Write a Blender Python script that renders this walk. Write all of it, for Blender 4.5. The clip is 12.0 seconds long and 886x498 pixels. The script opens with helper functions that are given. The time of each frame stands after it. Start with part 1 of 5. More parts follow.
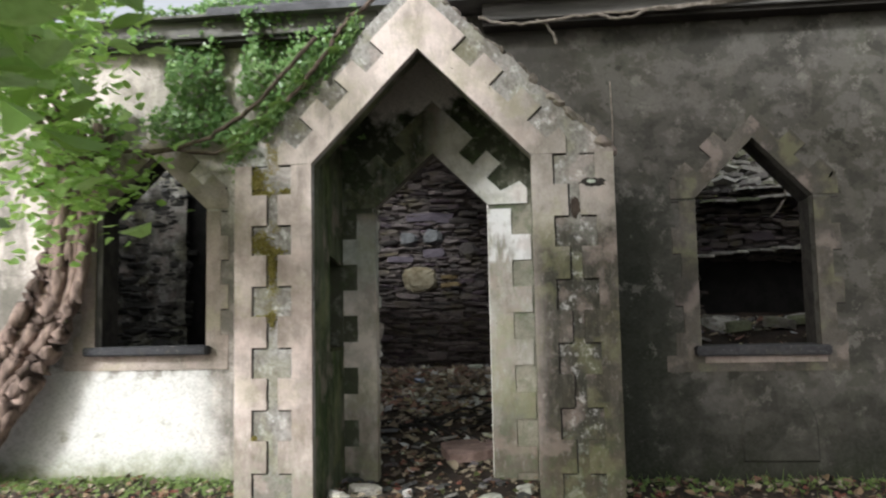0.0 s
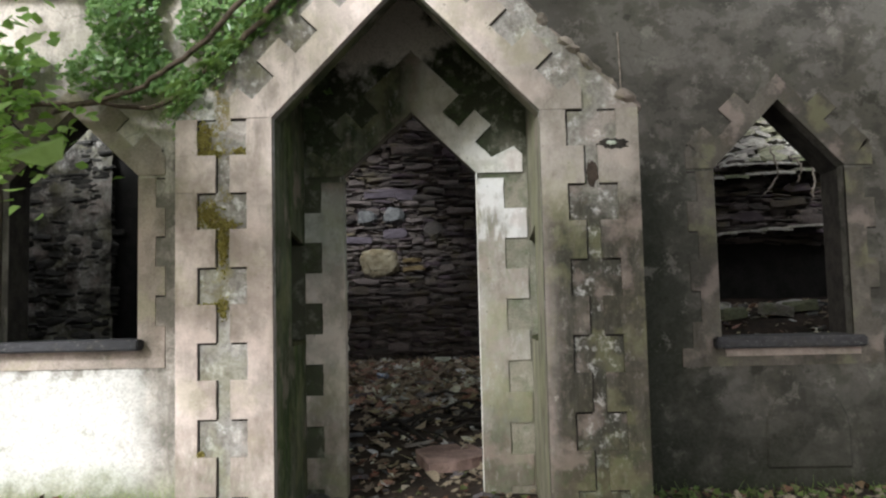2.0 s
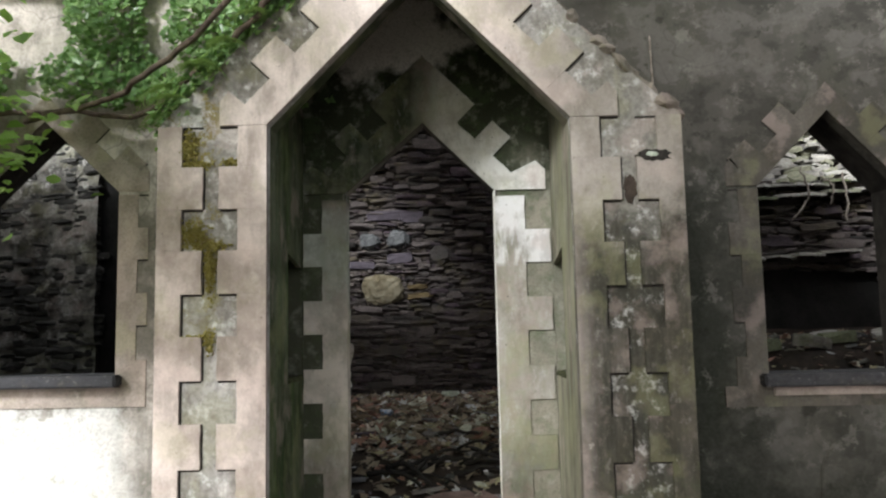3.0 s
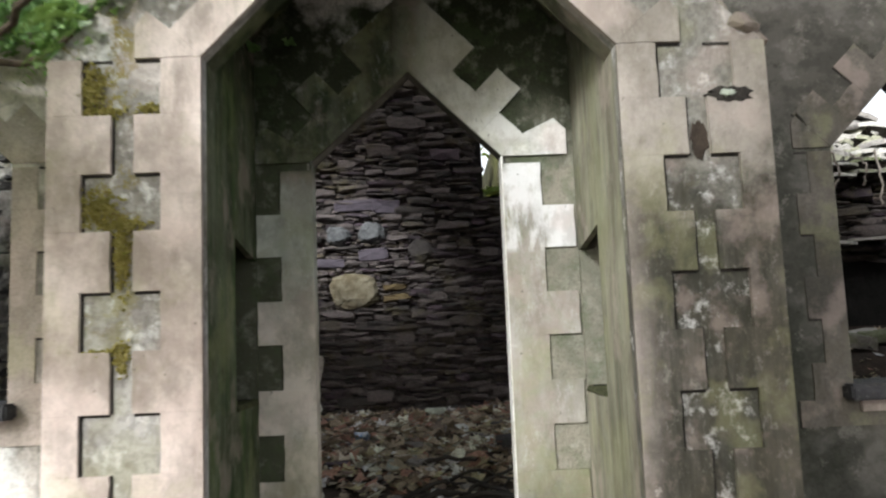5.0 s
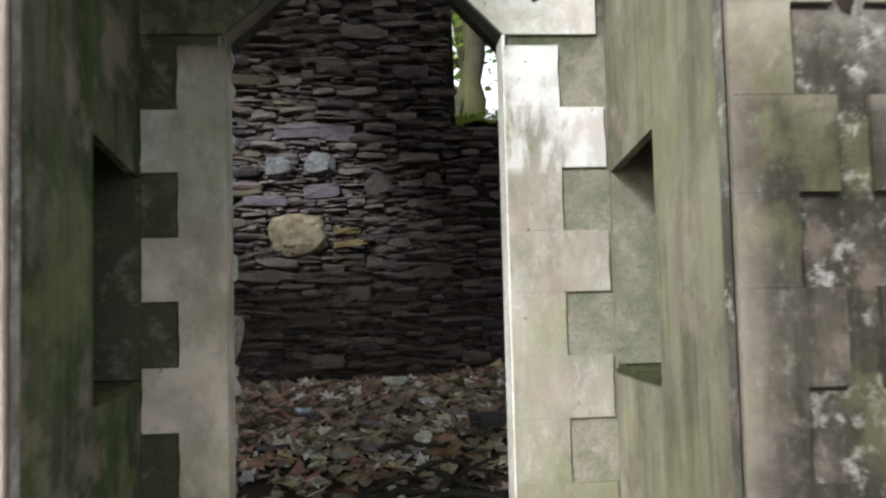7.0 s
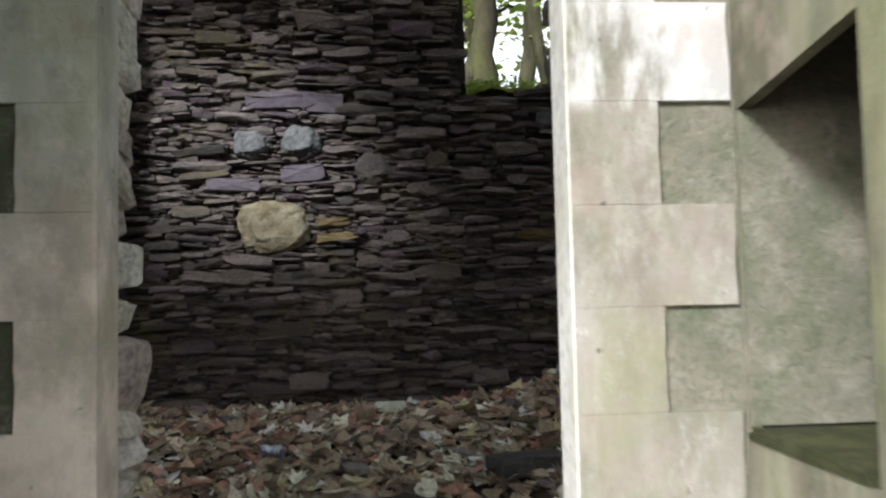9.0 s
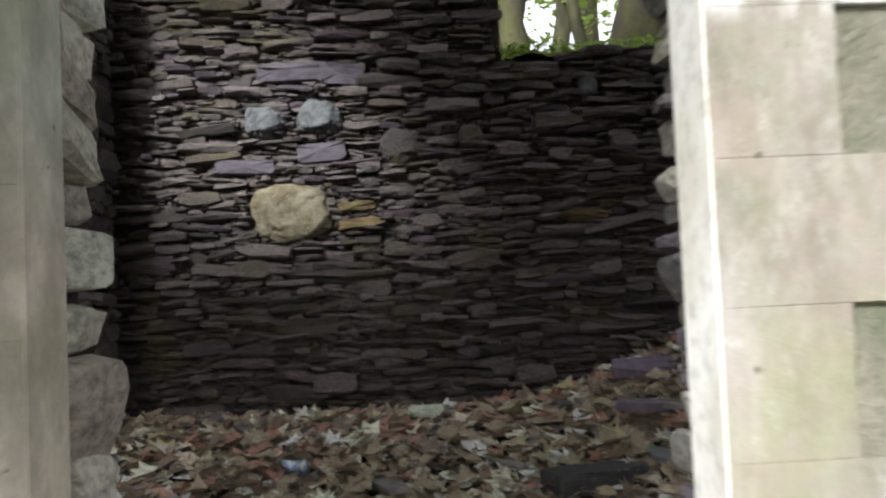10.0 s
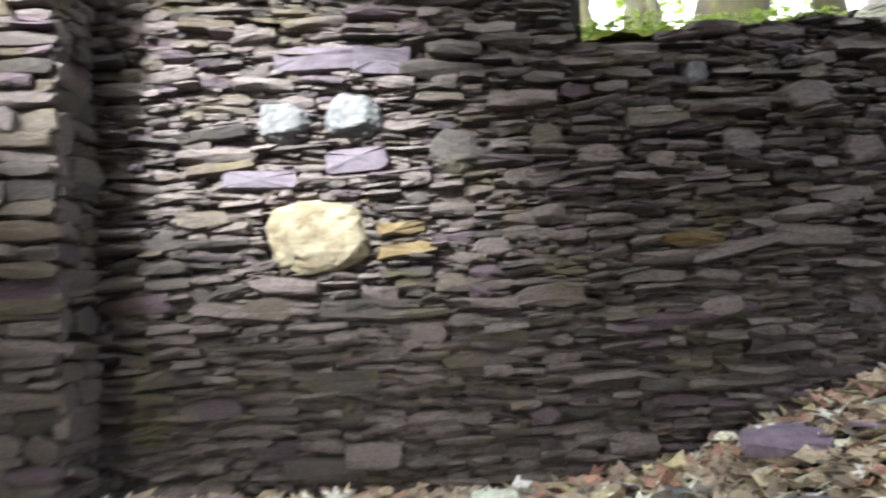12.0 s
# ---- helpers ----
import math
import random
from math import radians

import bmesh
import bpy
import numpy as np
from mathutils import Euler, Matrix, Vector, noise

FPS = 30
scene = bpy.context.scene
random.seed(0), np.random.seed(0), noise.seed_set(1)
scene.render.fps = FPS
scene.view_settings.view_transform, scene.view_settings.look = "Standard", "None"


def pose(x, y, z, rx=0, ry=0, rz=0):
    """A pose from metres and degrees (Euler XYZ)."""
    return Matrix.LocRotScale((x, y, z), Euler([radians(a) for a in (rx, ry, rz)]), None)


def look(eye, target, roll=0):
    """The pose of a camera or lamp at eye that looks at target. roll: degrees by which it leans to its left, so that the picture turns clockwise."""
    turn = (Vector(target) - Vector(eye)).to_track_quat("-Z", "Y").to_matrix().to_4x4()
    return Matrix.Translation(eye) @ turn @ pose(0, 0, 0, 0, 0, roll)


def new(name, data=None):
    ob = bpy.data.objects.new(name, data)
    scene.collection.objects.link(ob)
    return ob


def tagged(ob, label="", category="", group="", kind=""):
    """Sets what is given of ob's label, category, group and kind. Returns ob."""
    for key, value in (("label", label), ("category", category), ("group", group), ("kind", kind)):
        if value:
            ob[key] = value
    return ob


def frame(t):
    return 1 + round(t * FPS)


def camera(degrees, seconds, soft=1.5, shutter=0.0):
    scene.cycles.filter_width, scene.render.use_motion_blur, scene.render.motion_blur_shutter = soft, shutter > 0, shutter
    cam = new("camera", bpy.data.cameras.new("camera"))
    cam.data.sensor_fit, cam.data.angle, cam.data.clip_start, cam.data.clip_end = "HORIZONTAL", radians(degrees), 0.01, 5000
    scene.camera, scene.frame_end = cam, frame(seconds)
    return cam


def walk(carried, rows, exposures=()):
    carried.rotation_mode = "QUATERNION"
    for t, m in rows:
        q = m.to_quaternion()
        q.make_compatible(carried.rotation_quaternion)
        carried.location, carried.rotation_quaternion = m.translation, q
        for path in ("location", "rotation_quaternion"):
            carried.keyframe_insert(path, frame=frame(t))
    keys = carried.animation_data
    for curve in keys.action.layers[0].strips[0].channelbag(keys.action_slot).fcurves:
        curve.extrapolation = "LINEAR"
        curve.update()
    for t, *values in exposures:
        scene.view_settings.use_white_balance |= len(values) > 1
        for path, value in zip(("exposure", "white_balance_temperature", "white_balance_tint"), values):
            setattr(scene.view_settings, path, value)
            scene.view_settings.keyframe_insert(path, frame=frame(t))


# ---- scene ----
cam = camera(57.6, 12.0, soft=2.2, shutter=0.8)
METRES, EYE, TILT, LEAN, TURN = 6.8, 1.45, 0.0, 0.0, 6.2
ROWS = [
    (0.0, 0.0, 0.0, 0.0, 0.11, 5.24, 1.16),
    (0.5, -0.0174, 0.0384, 0.0018, -1.79, 4.83, 1.59),
    (1.0, -0.0331, 0.0718, -0.0002, -2.01, 5.04, 1.82),
    (1.5, -0.0465, 0.1143, 0.0042, -3.42, 4.38, 1.37),
    (2.0, -0.0527, 0.15, 0.0025, -4.77, 4.23, 1.33),
    (2.5, -0.0574, 0.1965, 0.0043, -4.98, 5.71, 0.75),
    (3.0, -0.0606, 0.2377, 0.008, -4.92, 6.12, 1.19),
    (5.0, -0.0691, 0.4113, 0.0093, -7.41, 6.53, 2.3),
    (5.5, -0.0645, 0.4615, 0.0131, -8.65, 5.66, 1.66),
    (6.0, -0.0626, 0.5016, 0.0074, -9.28, 3.85, 1.24),
    (6.5, -0.061, 0.5479, 0.0104, -10.54, 3.37, 1.52),
    (8.5, -0.0301, 0.7178, 0.0132, -10.82, 2.54, 1.36),
    (9.0, -0.0287, 0.7563, 0.0165, -10.6, 3.18, 1.26),
    (9.5, -0.0279, 0.7987, 0.0216, -10.4, 2.74, 1.79),
    (10.0, -0.0276, 0.834, 0.0195, -9.06, 2.28, 2.48),
    (10.5, -0.0243, 0.873, 0.0285, -6.42, 3.16, 1.79),
    (11.0, -0.025, 0.904, 0.0321, -5.38, 3.09, 1.3),
    (11.5, -0.0277, 0.9439, 0.0338, -5.22, 3.01, 1.45),
    (11.8, -0.0286, 0.967, 0.0368, -5.65, 3.2, 1.8),
    (11.94, -0.0289, 0.9776, 0.0386, -6.3, 3.3, 2.3),
    (12.0, -0.0291, 0.9821, 0.0393, -6.99, 3.38, 2.58),
]

EXPOSURES = [(0.0, 0.85), (3.0, 1.0), (5.0, 1.32), (6.5, 1.35), (8.5, 1.65), (9.5, 1.7), (10.5, 2.3), (11.0, 2.95), (11.5, 3.25), (12.0, 3.7)]
walk(cam, [(t, pose(0.79, -6.75, EYE, TILT, LEAN, TURN) @ pose(METRES * x, METRES * y, METRES * z, 90 + pitch, roll, yaw))
           for t, x, y, z, yaw, pitch, roll in ROWS], EXPOSURES)

# ---- light: a bright overcast sky in a wood, with soft sun from the front left ----
world = bpy.data.worlds.new("world")
scene.world = world
world.use_nodes = True
wn = world.node_tree
sky = wn.nodes.new("ShaderNodeTexSky")
sky.sky_type, sky.sun_disc = "NISHITA", False
sky.sun_elevation, sky.sun_rotation = radians(32), radians(212)
sky.air_density, sky.dust_density, sky.ozone_density = 1.0, 3.0, 0.6
wn.nodes["Background"].inputs["Strength"].default_value = 0.14
grey = wn.nodes.new("ShaderNodeHueSaturation")    # thin white cloud
grey.inputs["Saturation"].default_value = 0.25
wn.links.new(sky.outputs[0], grey.inputs["Color"])
wn.links.new(grey.outputs[0], wn.nodes["Background"].inputs["Color"])
sun = new("sun", bpy.data.lights.new("sun", "SUN"))
sun.data.energy, sun.data.angle, sun.data.color = 2.4, radians(10), (0.94, 0.975, 1.0)
sun.matrix_world = look((-5.0, -8.0, 5.9), (0, 0, 0))

# ---- materials ----


def shader(name, rough=0.9, spec=0.3):
    m = bpy.data.materials.new(name)
    m.use_nodes = True
    b = m.node_tree.nodes["Principled BSDF"]
    b.inputs["Roughness"].default_value = rough
    b.inputs["Specular IOR Level"].default_value = spec
    return m, m.node_tree, b


def noise_tex(nt, scale, detail=6.0, rough=0.6, stretch=(1, 1, 1), offset=0.0, kind="noise"):
    """A noise in world metres; returns its value socket."""
    geo = nt.nodes.new("ShaderNodeNewGeometry")
    mp = nt.nodes.new("ShaderNodeMapping")
    mp.inputs["Scale"].default_value = stretch
    mp.inputs["Location"].default_value = (offset, offset * 0.7, offset * 1.3)
    nt.links.new(geo.outputs["Position"], mp.inputs["Vector"])
    if kind == "voronoi":
        n = nt.nodes.new("ShaderNodeTexVoronoi")
        n.inputs["Scale"].default_value = scale
        nt.links.new(mp.outputs[0], n.inputs["Vector"])
        return n.outputs["Distance"]
    n = nt.nodes.new("ShaderNodeTexNoise")
    n.inputs["Scale"].default_value, n.inputs["Detail"].default_value, n.inputs["Roughness"].default_value = scale, detail, rough
    nt.links.new(mp.outputs[0], n.inputs["Vector"])
    return n.outputs[0]


def band(nt, value, lo, hi):
    """Smooth step of a value from lo to hi."""
    r = nt.nodes.new("ShaderNodeMapRange")
    r.interpolation_type = "SMOOTHSTEP"
    r.inputs["From Min"].default_value, r.inputs["From Max"].default_value = lo, hi
    nt.links.new(value, r.inputs["Value"])
    return r.outputs["Result"]


def mixed(nt, fac, a, b):
    """Mix of two colours, each a socket or a tuple, by a factor socket or number."""
    m = nt.nodes.new("ShaderNodeMix")
    m.data_type = "RGBA"
    for socket, v in ((m.inputs[0], fac), (m.inputs[6], a), (m.inputs[7], b)):
        if isinstance(v, (int, float)):
            socket.default_value = v
        elif isinstance(v, tuple):
            socket.default_value = (*v, 1)
        else:
            nt.links.new(v, socket)
    return m.outputs[2]


def maths(nt, op, a, b):
    m = nt.nodes.new("ShaderNodeMath")
    m.operation = op
    for socket, v in zip(m.inputs, (a, b)):
        if isinstance(v, (int, float)):
            socket.default_value = v
        else:
            nt.links.new(v, socket)
    return m.outputs[0]


def axis(nt, which):
    geo = nt.nodes.new("ShaderNodeNewGeometry")
    sep = nt.nodes.new("ShaderNodeSeparateXYZ")
    nt.links.new(geo.outputs["Position"], sep.inputs[0])
    return sep.outputs[which]


def relief(nt, b, height, strength=0.5, distance=0.01):
    n = nt.nodes.new("ShaderNodeBump")
    n.inputs["Strength"].default_value, n.inputs["Distance"].default_value = strength, distance
    nt.links.new(height, n.inputs["Height"])
    nt.links.new(n.outputs[0], b.inputs["Normal"])


def colour(nt, b, socket):
    nt.links.new(socket, b.inputs["Base Color"])


def stucco(name, base, dark, pale, green, seed, fine=40.0, rough_amount=0.5, algae=0.5, spots=0.62, damp=False, ochre=False, speck=0.35, mossy=False, shaded_side=False):
    """Old limed render: two-scale mottling, dark streaks, pale lichen, green algae; damp, mossy and shaded_side also
    paint shade.
    """
    m, nt, b = shader(name, 0.93, 0.2)
    big = noise_tex(nt, 1.7, 5, 0.62, offset=seed)
    streak = noise_tex(nt, 2.2, 6, 0.6, stretch=(3.2, 3.2, 0.7), offset=seed + 3)
    mid = noise_tex(nt, 9.0, 6, 0.7, offset=seed + 5)
    grain = noise_tex(nt, fine, 5, 0.7, offset=seed + 9)
    c = mixed(nt, band(nt, big, 0.40, 0.66), base, dark)
    c = mixed(nt, maths(nt, "MULTIPLY", band(nt, streak, 0.52, 0.72), 0.75), c, dark)
    c = mixed(nt, maths(nt, "MULTIPLY", band(nt, noise_tex(nt, 1.3, 5, 0.65, offset=seed + 21), 0.53, 0.72), algae), c, green)
    if damp:
        # East pier toned darker: damp runs, and the shade there painted in
        edge = maths(nt, "MULTIPLY", maths(nt, "SUBTRACT", noise_tex(nt, 3.0, 6, 0.7, offset=seed + 13), 0.5), 1.6)
        low = band(nt, maths(nt, "ADD", axis(nt, 2), edge), 2.35, 1.85)
        east = band(nt, maths(nt, "ADD", axis(nt, 0), maths(nt, "MULTIPLY", edge, 0.12)), 0.77, 0.93)
        runs = noise_tex(nt, 5.0, 6, 0.65, stretch=(3.0, 3.0, 0.35), offset=seed + 17)
        damp_shade = maths(nt, "ADD", maths(nt, "MULTIPLY", band(nt, runs, 0.36, 0.62), 0.22), 0.74)
        c = mixed(nt, maths(nt, "MULTIPLY", maths(nt, "MULTIPLY", low, east), damp_shade), c, (0.022, 0.023, 0.016))
        c = mixed(nt, maths(nt, "MULTIPLY", band(nt, axis(nt, 0), 0.3, 0.9), 0.6), c, mixed(nt, low, (0.25, 0.24, 0.205), (0.055, 0.053, 0.04)))
    c = mixed(nt, maths(nt, "MULTIPLY", band(nt, mid, spots, spots + 0.12), 0.7), c, pale)
    c = mixed(nt, maths(nt, "MULTIPLY", band(nt, grain, 0.44, 0.60), speck), c, mixed(nt, 0.6, c, (0.03, 0.028, 0.024)))
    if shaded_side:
        # Green runs; shade coloured in on the west, light on the east
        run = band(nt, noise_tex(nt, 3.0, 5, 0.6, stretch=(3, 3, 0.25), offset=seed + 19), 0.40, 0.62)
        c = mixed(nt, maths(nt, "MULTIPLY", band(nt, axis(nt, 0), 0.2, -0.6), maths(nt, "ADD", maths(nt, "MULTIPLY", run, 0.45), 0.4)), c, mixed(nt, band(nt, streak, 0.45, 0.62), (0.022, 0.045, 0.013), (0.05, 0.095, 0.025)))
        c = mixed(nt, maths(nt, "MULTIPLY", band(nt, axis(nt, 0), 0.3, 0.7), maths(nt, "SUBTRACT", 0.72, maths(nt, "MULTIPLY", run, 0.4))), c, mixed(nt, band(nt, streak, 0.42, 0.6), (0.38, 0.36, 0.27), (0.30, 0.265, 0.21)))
        # Darker up under the porch roof
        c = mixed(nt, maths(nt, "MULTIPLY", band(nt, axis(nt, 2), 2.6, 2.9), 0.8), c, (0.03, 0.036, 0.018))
    if mossy:
        edge = maths(nt, "MULTIPLY", maths(nt, "SUBTRACT", noise_tex(nt, 3.5, 6, 0.7, offset=seed + 15), 0.5), 0.9)
        # West edge darkened: green growth, with the pier's shade coloured in
        side = maths(nt, "MULTIPLY", band(nt, maths(nt, "ADD", axis(nt, 0), maths(nt, "MULTIPLY", edge, 0.3)), -0.58, -0.72), 1.0)
        c = mixed(nt, maths(nt, "MULTIPLY", side, maths(nt, "MULTIPLY", band(nt, streak, 0.44, 0.60), 0.35)), c, mixed(nt, band(nt, mid, 0.46, 0.58), (0.085, 0.11, 0.055), (0.10, 0.16, 0.05)))
        cloudy = noise_tex(nt, 4.0, 6, 0.65, offset=seed + 55)
        grime = band(nt, noise_tex(nt, 3.2, 7, 0.68, stretch=(1.6, 1.6, 0.7), offset=seed + 71), 0.42, 0.58)
        c = mixed(nt, maths(nt, "MULTIPLY", grime, 0.5), c, mixed(nt, band(nt, mid, 0.44, 0.6), (0.27, 0.215, 0.175), (0.22, 0.225, 0.14)))
        # West half of the arch: moss and shade in one dark colour
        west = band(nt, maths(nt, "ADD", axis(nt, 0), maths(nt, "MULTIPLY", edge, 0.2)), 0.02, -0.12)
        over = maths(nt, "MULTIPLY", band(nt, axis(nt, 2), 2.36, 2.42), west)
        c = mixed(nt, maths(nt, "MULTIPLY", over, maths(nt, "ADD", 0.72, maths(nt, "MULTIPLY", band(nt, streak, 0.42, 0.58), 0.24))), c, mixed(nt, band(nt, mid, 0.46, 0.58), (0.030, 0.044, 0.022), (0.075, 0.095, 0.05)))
        # West jamb painted paler, standing in for light on it
        jamb_light = maths(nt, "MULTIPLY", band(nt, axis(nt, 0), -0.42, -0.5), band(nt, axis(nt, 2), 2.38, 2.28))
        c = mixed(nt, maths(nt, "MULTIPLY", jamb_light, maths(nt, "ADD", 0.4, maths(nt, "MULTIPLY", band(nt, cloudy, 0.42, 0.6), 0.4))), c, mixed(nt, band(nt, maths(nt, "ADD", axis(nt, 2), edge), 1.6, 2.0), (0.80, 0.71, 0.645), (0.62, 0.66, 0.61)))
        # East half of the arch coloured paler for the light it catches
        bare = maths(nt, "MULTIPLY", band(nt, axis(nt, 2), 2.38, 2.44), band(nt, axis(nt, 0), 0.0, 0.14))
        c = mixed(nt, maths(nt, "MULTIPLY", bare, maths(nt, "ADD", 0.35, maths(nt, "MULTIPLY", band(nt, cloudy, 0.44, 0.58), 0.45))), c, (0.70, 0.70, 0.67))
        white_patch = maths(nt, "MULTIPLY", band(nt, maths(nt, "ADD", axis(nt, 0), edge), 0.35, 0.5), band(nt, axis(nt, 2), 1.93, 1.97))
        white_patch = maths(nt, "MULTIPLY", white_patch, band(nt, maths(nt, "ADD", axis(nt, 2), edge), 2.5, 2.38))
        white_patch = maths(nt, "MULTIPLY", white_patch, band(nt, noise_tex(nt, 5.0, 5, 0.6, stretch=(1.6, 1, 0.5), offset=seed + 61), 0.40, 0.52))
        c = mixed(nt, maths(nt, "MULTIPLY", white_patch, 0.7), c, (0.82, 0.82, 0.83))
    if mossy or damp:
        # Damp at the foot, with the shade near the ground painted in
        sway = maths(nt, "MULTIPLY", maths(nt, "SUBTRACT", noise_tex(nt, 2.6, 6, 0.7, stretch=(2, 2, 0.8), offset=seed + 43), 0.5), 1.5)
        damp_foot_shade = band(nt, maths(nt, "ADD", axis(nt, 2), sway), 0.95, 0.25)
        c = mixed(nt, maths(nt, "MULTIPLY", damp_foot_shade, 0.7), c, mixed(nt, band(nt, mid, 0.44, 0.6), (0.10, 0.085, 0.06), (0.085, 0.10, 0.05)))
    if ochre:
        patch = band(nt, noise_tex(nt, 9.0, 7, 0.8, offset=seed + 33), 0.50, 0.56)
        west = maths(nt, "MULTIPLY", band(nt, axis(nt, 0), -1.0, -1.12), band(nt, axis(nt, 2), 1.35, 2.0))
        c = mixed(nt, maths(nt, "MULTIPLY", maths(nt, "MULTIPLY", patch, west), 0.9), c, (0.20, 0.155, 0.025))
    cloud = noise_tex(nt, 4.2, 6, 0.68, stretch=(1.3, 1.3, 0.8), offset=seed + 81)
    c = mixed(nt, maths(nt, "MULTIPLY", band(nt, cloud, 0.45, 0.60), 0.58), c, mixed(nt, 0.5, c, (0.10, 0.085, 0.06)))
    tint = noise_tex(nt, 2.7, 5, 0.6, offset=seed + 91)
    c = mixed(nt, maths(nt, "MULTIPLY", band(nt, tint, 0.51, 0.63), 0.42), c, mixed(nt, 0.55, c, (0.34, 0.34, 0.17)))
    c = mixed(nt, maths(nt, "MULTIPLY", band(nt, tint, 0.47, 0.36), 0.42), c, mixed(nt, 0.55, c, (0.62, 0.48, 0.44)))
    scuff = noise_tex(nt, 13.0, 8, 0.78, stretch=(1.2, 1.2, 0.7), offset=seed + 101)
    c = mixed(nt, maths(nt, "MULTIPLY", band(nt, scuff, 0.54, 0.66), 0.30), c, mixed(nt, 0.6, c, pale))
    c = mixed(nt, maths(nt, "MULTIPLY", band(nt, scuff, 0.46, 0.36), 0.30), c, mixed(nt, 0.5, c, dark))
    pit = noise_tex(nt, 26.0, 4, 0.6, offset=seed + 97)
    c = mixed(nt, maths(nt, "MULTIPLY", band(nt, pit, 0.68, 0.74), 0.7), c, (0.09, 0.08, 0.06))
    colour(nt, b, c)
    relief(nt, b, maths(nt, "ADD", maths(nt, "MULTIPLY", mid, 0.6), maths(nt, "MULTIPLY", grain, 0.5)), rough_amount, 0.012)
    return m


M_QUOIN = stucco("quoin_render", (0.70, 0.60, 0.555), (0.36, 0.295, 0.26), (0.62, 0.57, 0.52), (0.30, 0.29, 0.17), 1.0, 60, 0.5, 0.2, damp=True, speck=0.14)
M_ROUGH = stucco("roughcast", (0.46, 0.44, 0.42), (0.20, 0.18, 0.16), (0.72, 0.70, 0.68), (0.22, 0.18, 0.06), 4.0, 34, 1.0, 0.08, 0.52, damp=True, ochre=True, speck=0.5)
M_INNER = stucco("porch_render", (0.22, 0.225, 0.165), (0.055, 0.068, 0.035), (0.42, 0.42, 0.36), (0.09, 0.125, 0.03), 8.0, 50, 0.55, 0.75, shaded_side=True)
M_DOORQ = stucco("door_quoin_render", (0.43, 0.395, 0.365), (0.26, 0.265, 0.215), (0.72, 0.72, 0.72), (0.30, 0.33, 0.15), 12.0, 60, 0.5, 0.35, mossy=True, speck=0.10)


def facade_material():
    """Grey stained render, painted darker eastward for shade, with a broad white patch under the western window."""
    m, nt, b = shader("facade_render", 0.93, 0.2)
    big = noise_tex(nt, 1.1, 6, 0.65, offset=2.0)
    mid = noise_tex(nt, 5.0, 7, 0.7, offset=7.0)
    grain = noise_tex(nt, 45.0, 5, 0.7, offset=5.0)
    streak = noise_tex(nt, 1.6, 6, 0.65, stretch=(2.4, 2.4, 0.6), offset=11.0)
    x, z = axis(nt, 0), axis(nt, 2)
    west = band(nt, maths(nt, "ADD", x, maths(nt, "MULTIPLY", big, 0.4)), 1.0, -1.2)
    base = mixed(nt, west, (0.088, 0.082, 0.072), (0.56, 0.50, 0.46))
    c = mixed(nt, maths(nt, "MULTIPLY", band(nt, big, 0.44, 0.60), 0.75), base, (0.075, 0.07, 0.055))
    c = mixed(nt, maths(nt, "MULTIPLY", band(nt, streak, 0.48, 0.66), 0.6), c, (0.10, 0.10, 0.08))
    blotch = noise_tex(nt, 2.6, 7, 0.62, stretch=(1.0, 1.0, 1.3), offset=51.0)
    c = mixed(nt, maths(nt, "MULTIPLY", maths(nt, "MULTIPLY", band(nt, blotch, 0.50, 0.56), band(nt, x, 0.9, 1.5)), 0.45), c, (0.17, 0.16, 0.145))
    c = mixed(nt, maths(nt, "MULTIPLY", maths(nt, "MULTIPLY", band(nt, blotch, 0.47, 0.40), band(nt, x, 0.9, 1.5)), 0.65), c, (0.042, 0.040, 0.034))
    c = mixed(nt, maths(nt, "MULTIPLY", band(nt, mid, 0.60, 0.74), 0.55), c, mixed(nt, west, (0.22, 0.205, 0.18), (0.5, 0.46, 0.42)))
    c = mixed(nt, maths(nt, "MULTIPLY", band(nt, noise_tex(nt, 2.6, 4, 0.55, offset=51.0), 0.54, 0.60), 0.45), c, mixed(nt, west, (0.16, 0.148, 0.13), (0.42, 0.38, 0.34)))
    crack = noise_tex(nt, 1.5, 3, 0.5, offset=31.0)
    line = maths(nt, "ABSOLUTE", maths(nt, "SUBTRACT", crack, 0.5), 0.0)
    c = mixed(nt, maths(nt, "MULTIPLY", band(nt, line, 0.006, 0.001), 0.35), c, (0.06, 0.055, 0.05))
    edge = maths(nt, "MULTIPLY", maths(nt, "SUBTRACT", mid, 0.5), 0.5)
    # Dark green algae beside the pier, with the porch's shadow painted in
    damp_shade = maths(nt, "MULTIPLY", band(nt, maths(nt, "ADD", x, maths(nt, "MULTIPLY", edge, 2.0)), 2.25, 1.7), band(nt, maths(nt, "ADD", z, maths(nt, "MULTIPLY", edge, 3.0)), 2.75, 2.2))
    damp_shade = maths(nt, "MULTIPLY", damp_shade, band(nt, x, 1.2, 1.4))
    c = mixed(nt, maths(nt, "MULTIPLY", damp_shade, 0.8), c, (0.022, 0.026, 0.017))
    blot = noise_tex(nt, 3.4, 8, 0.78, offset=71.0)
    c = mixed(nt, maths(nt, "MULTIPLY", maths(nt, "MULTIPLY", band(nt, blot, 0.55, 0.62), band(nt, x, 0.5, 1.5)), 0.55), c, (0.23, 0.215, 0.19))
    c = mixed(nt, maths(nt, "MULTIPLY", maths(nt, "MULTIPLY", band(nt, blot, 0.44, 0.36), band(nt, x, 0.5, 1.5)), 0.75), c, (0.028, 0.027, 0.02))
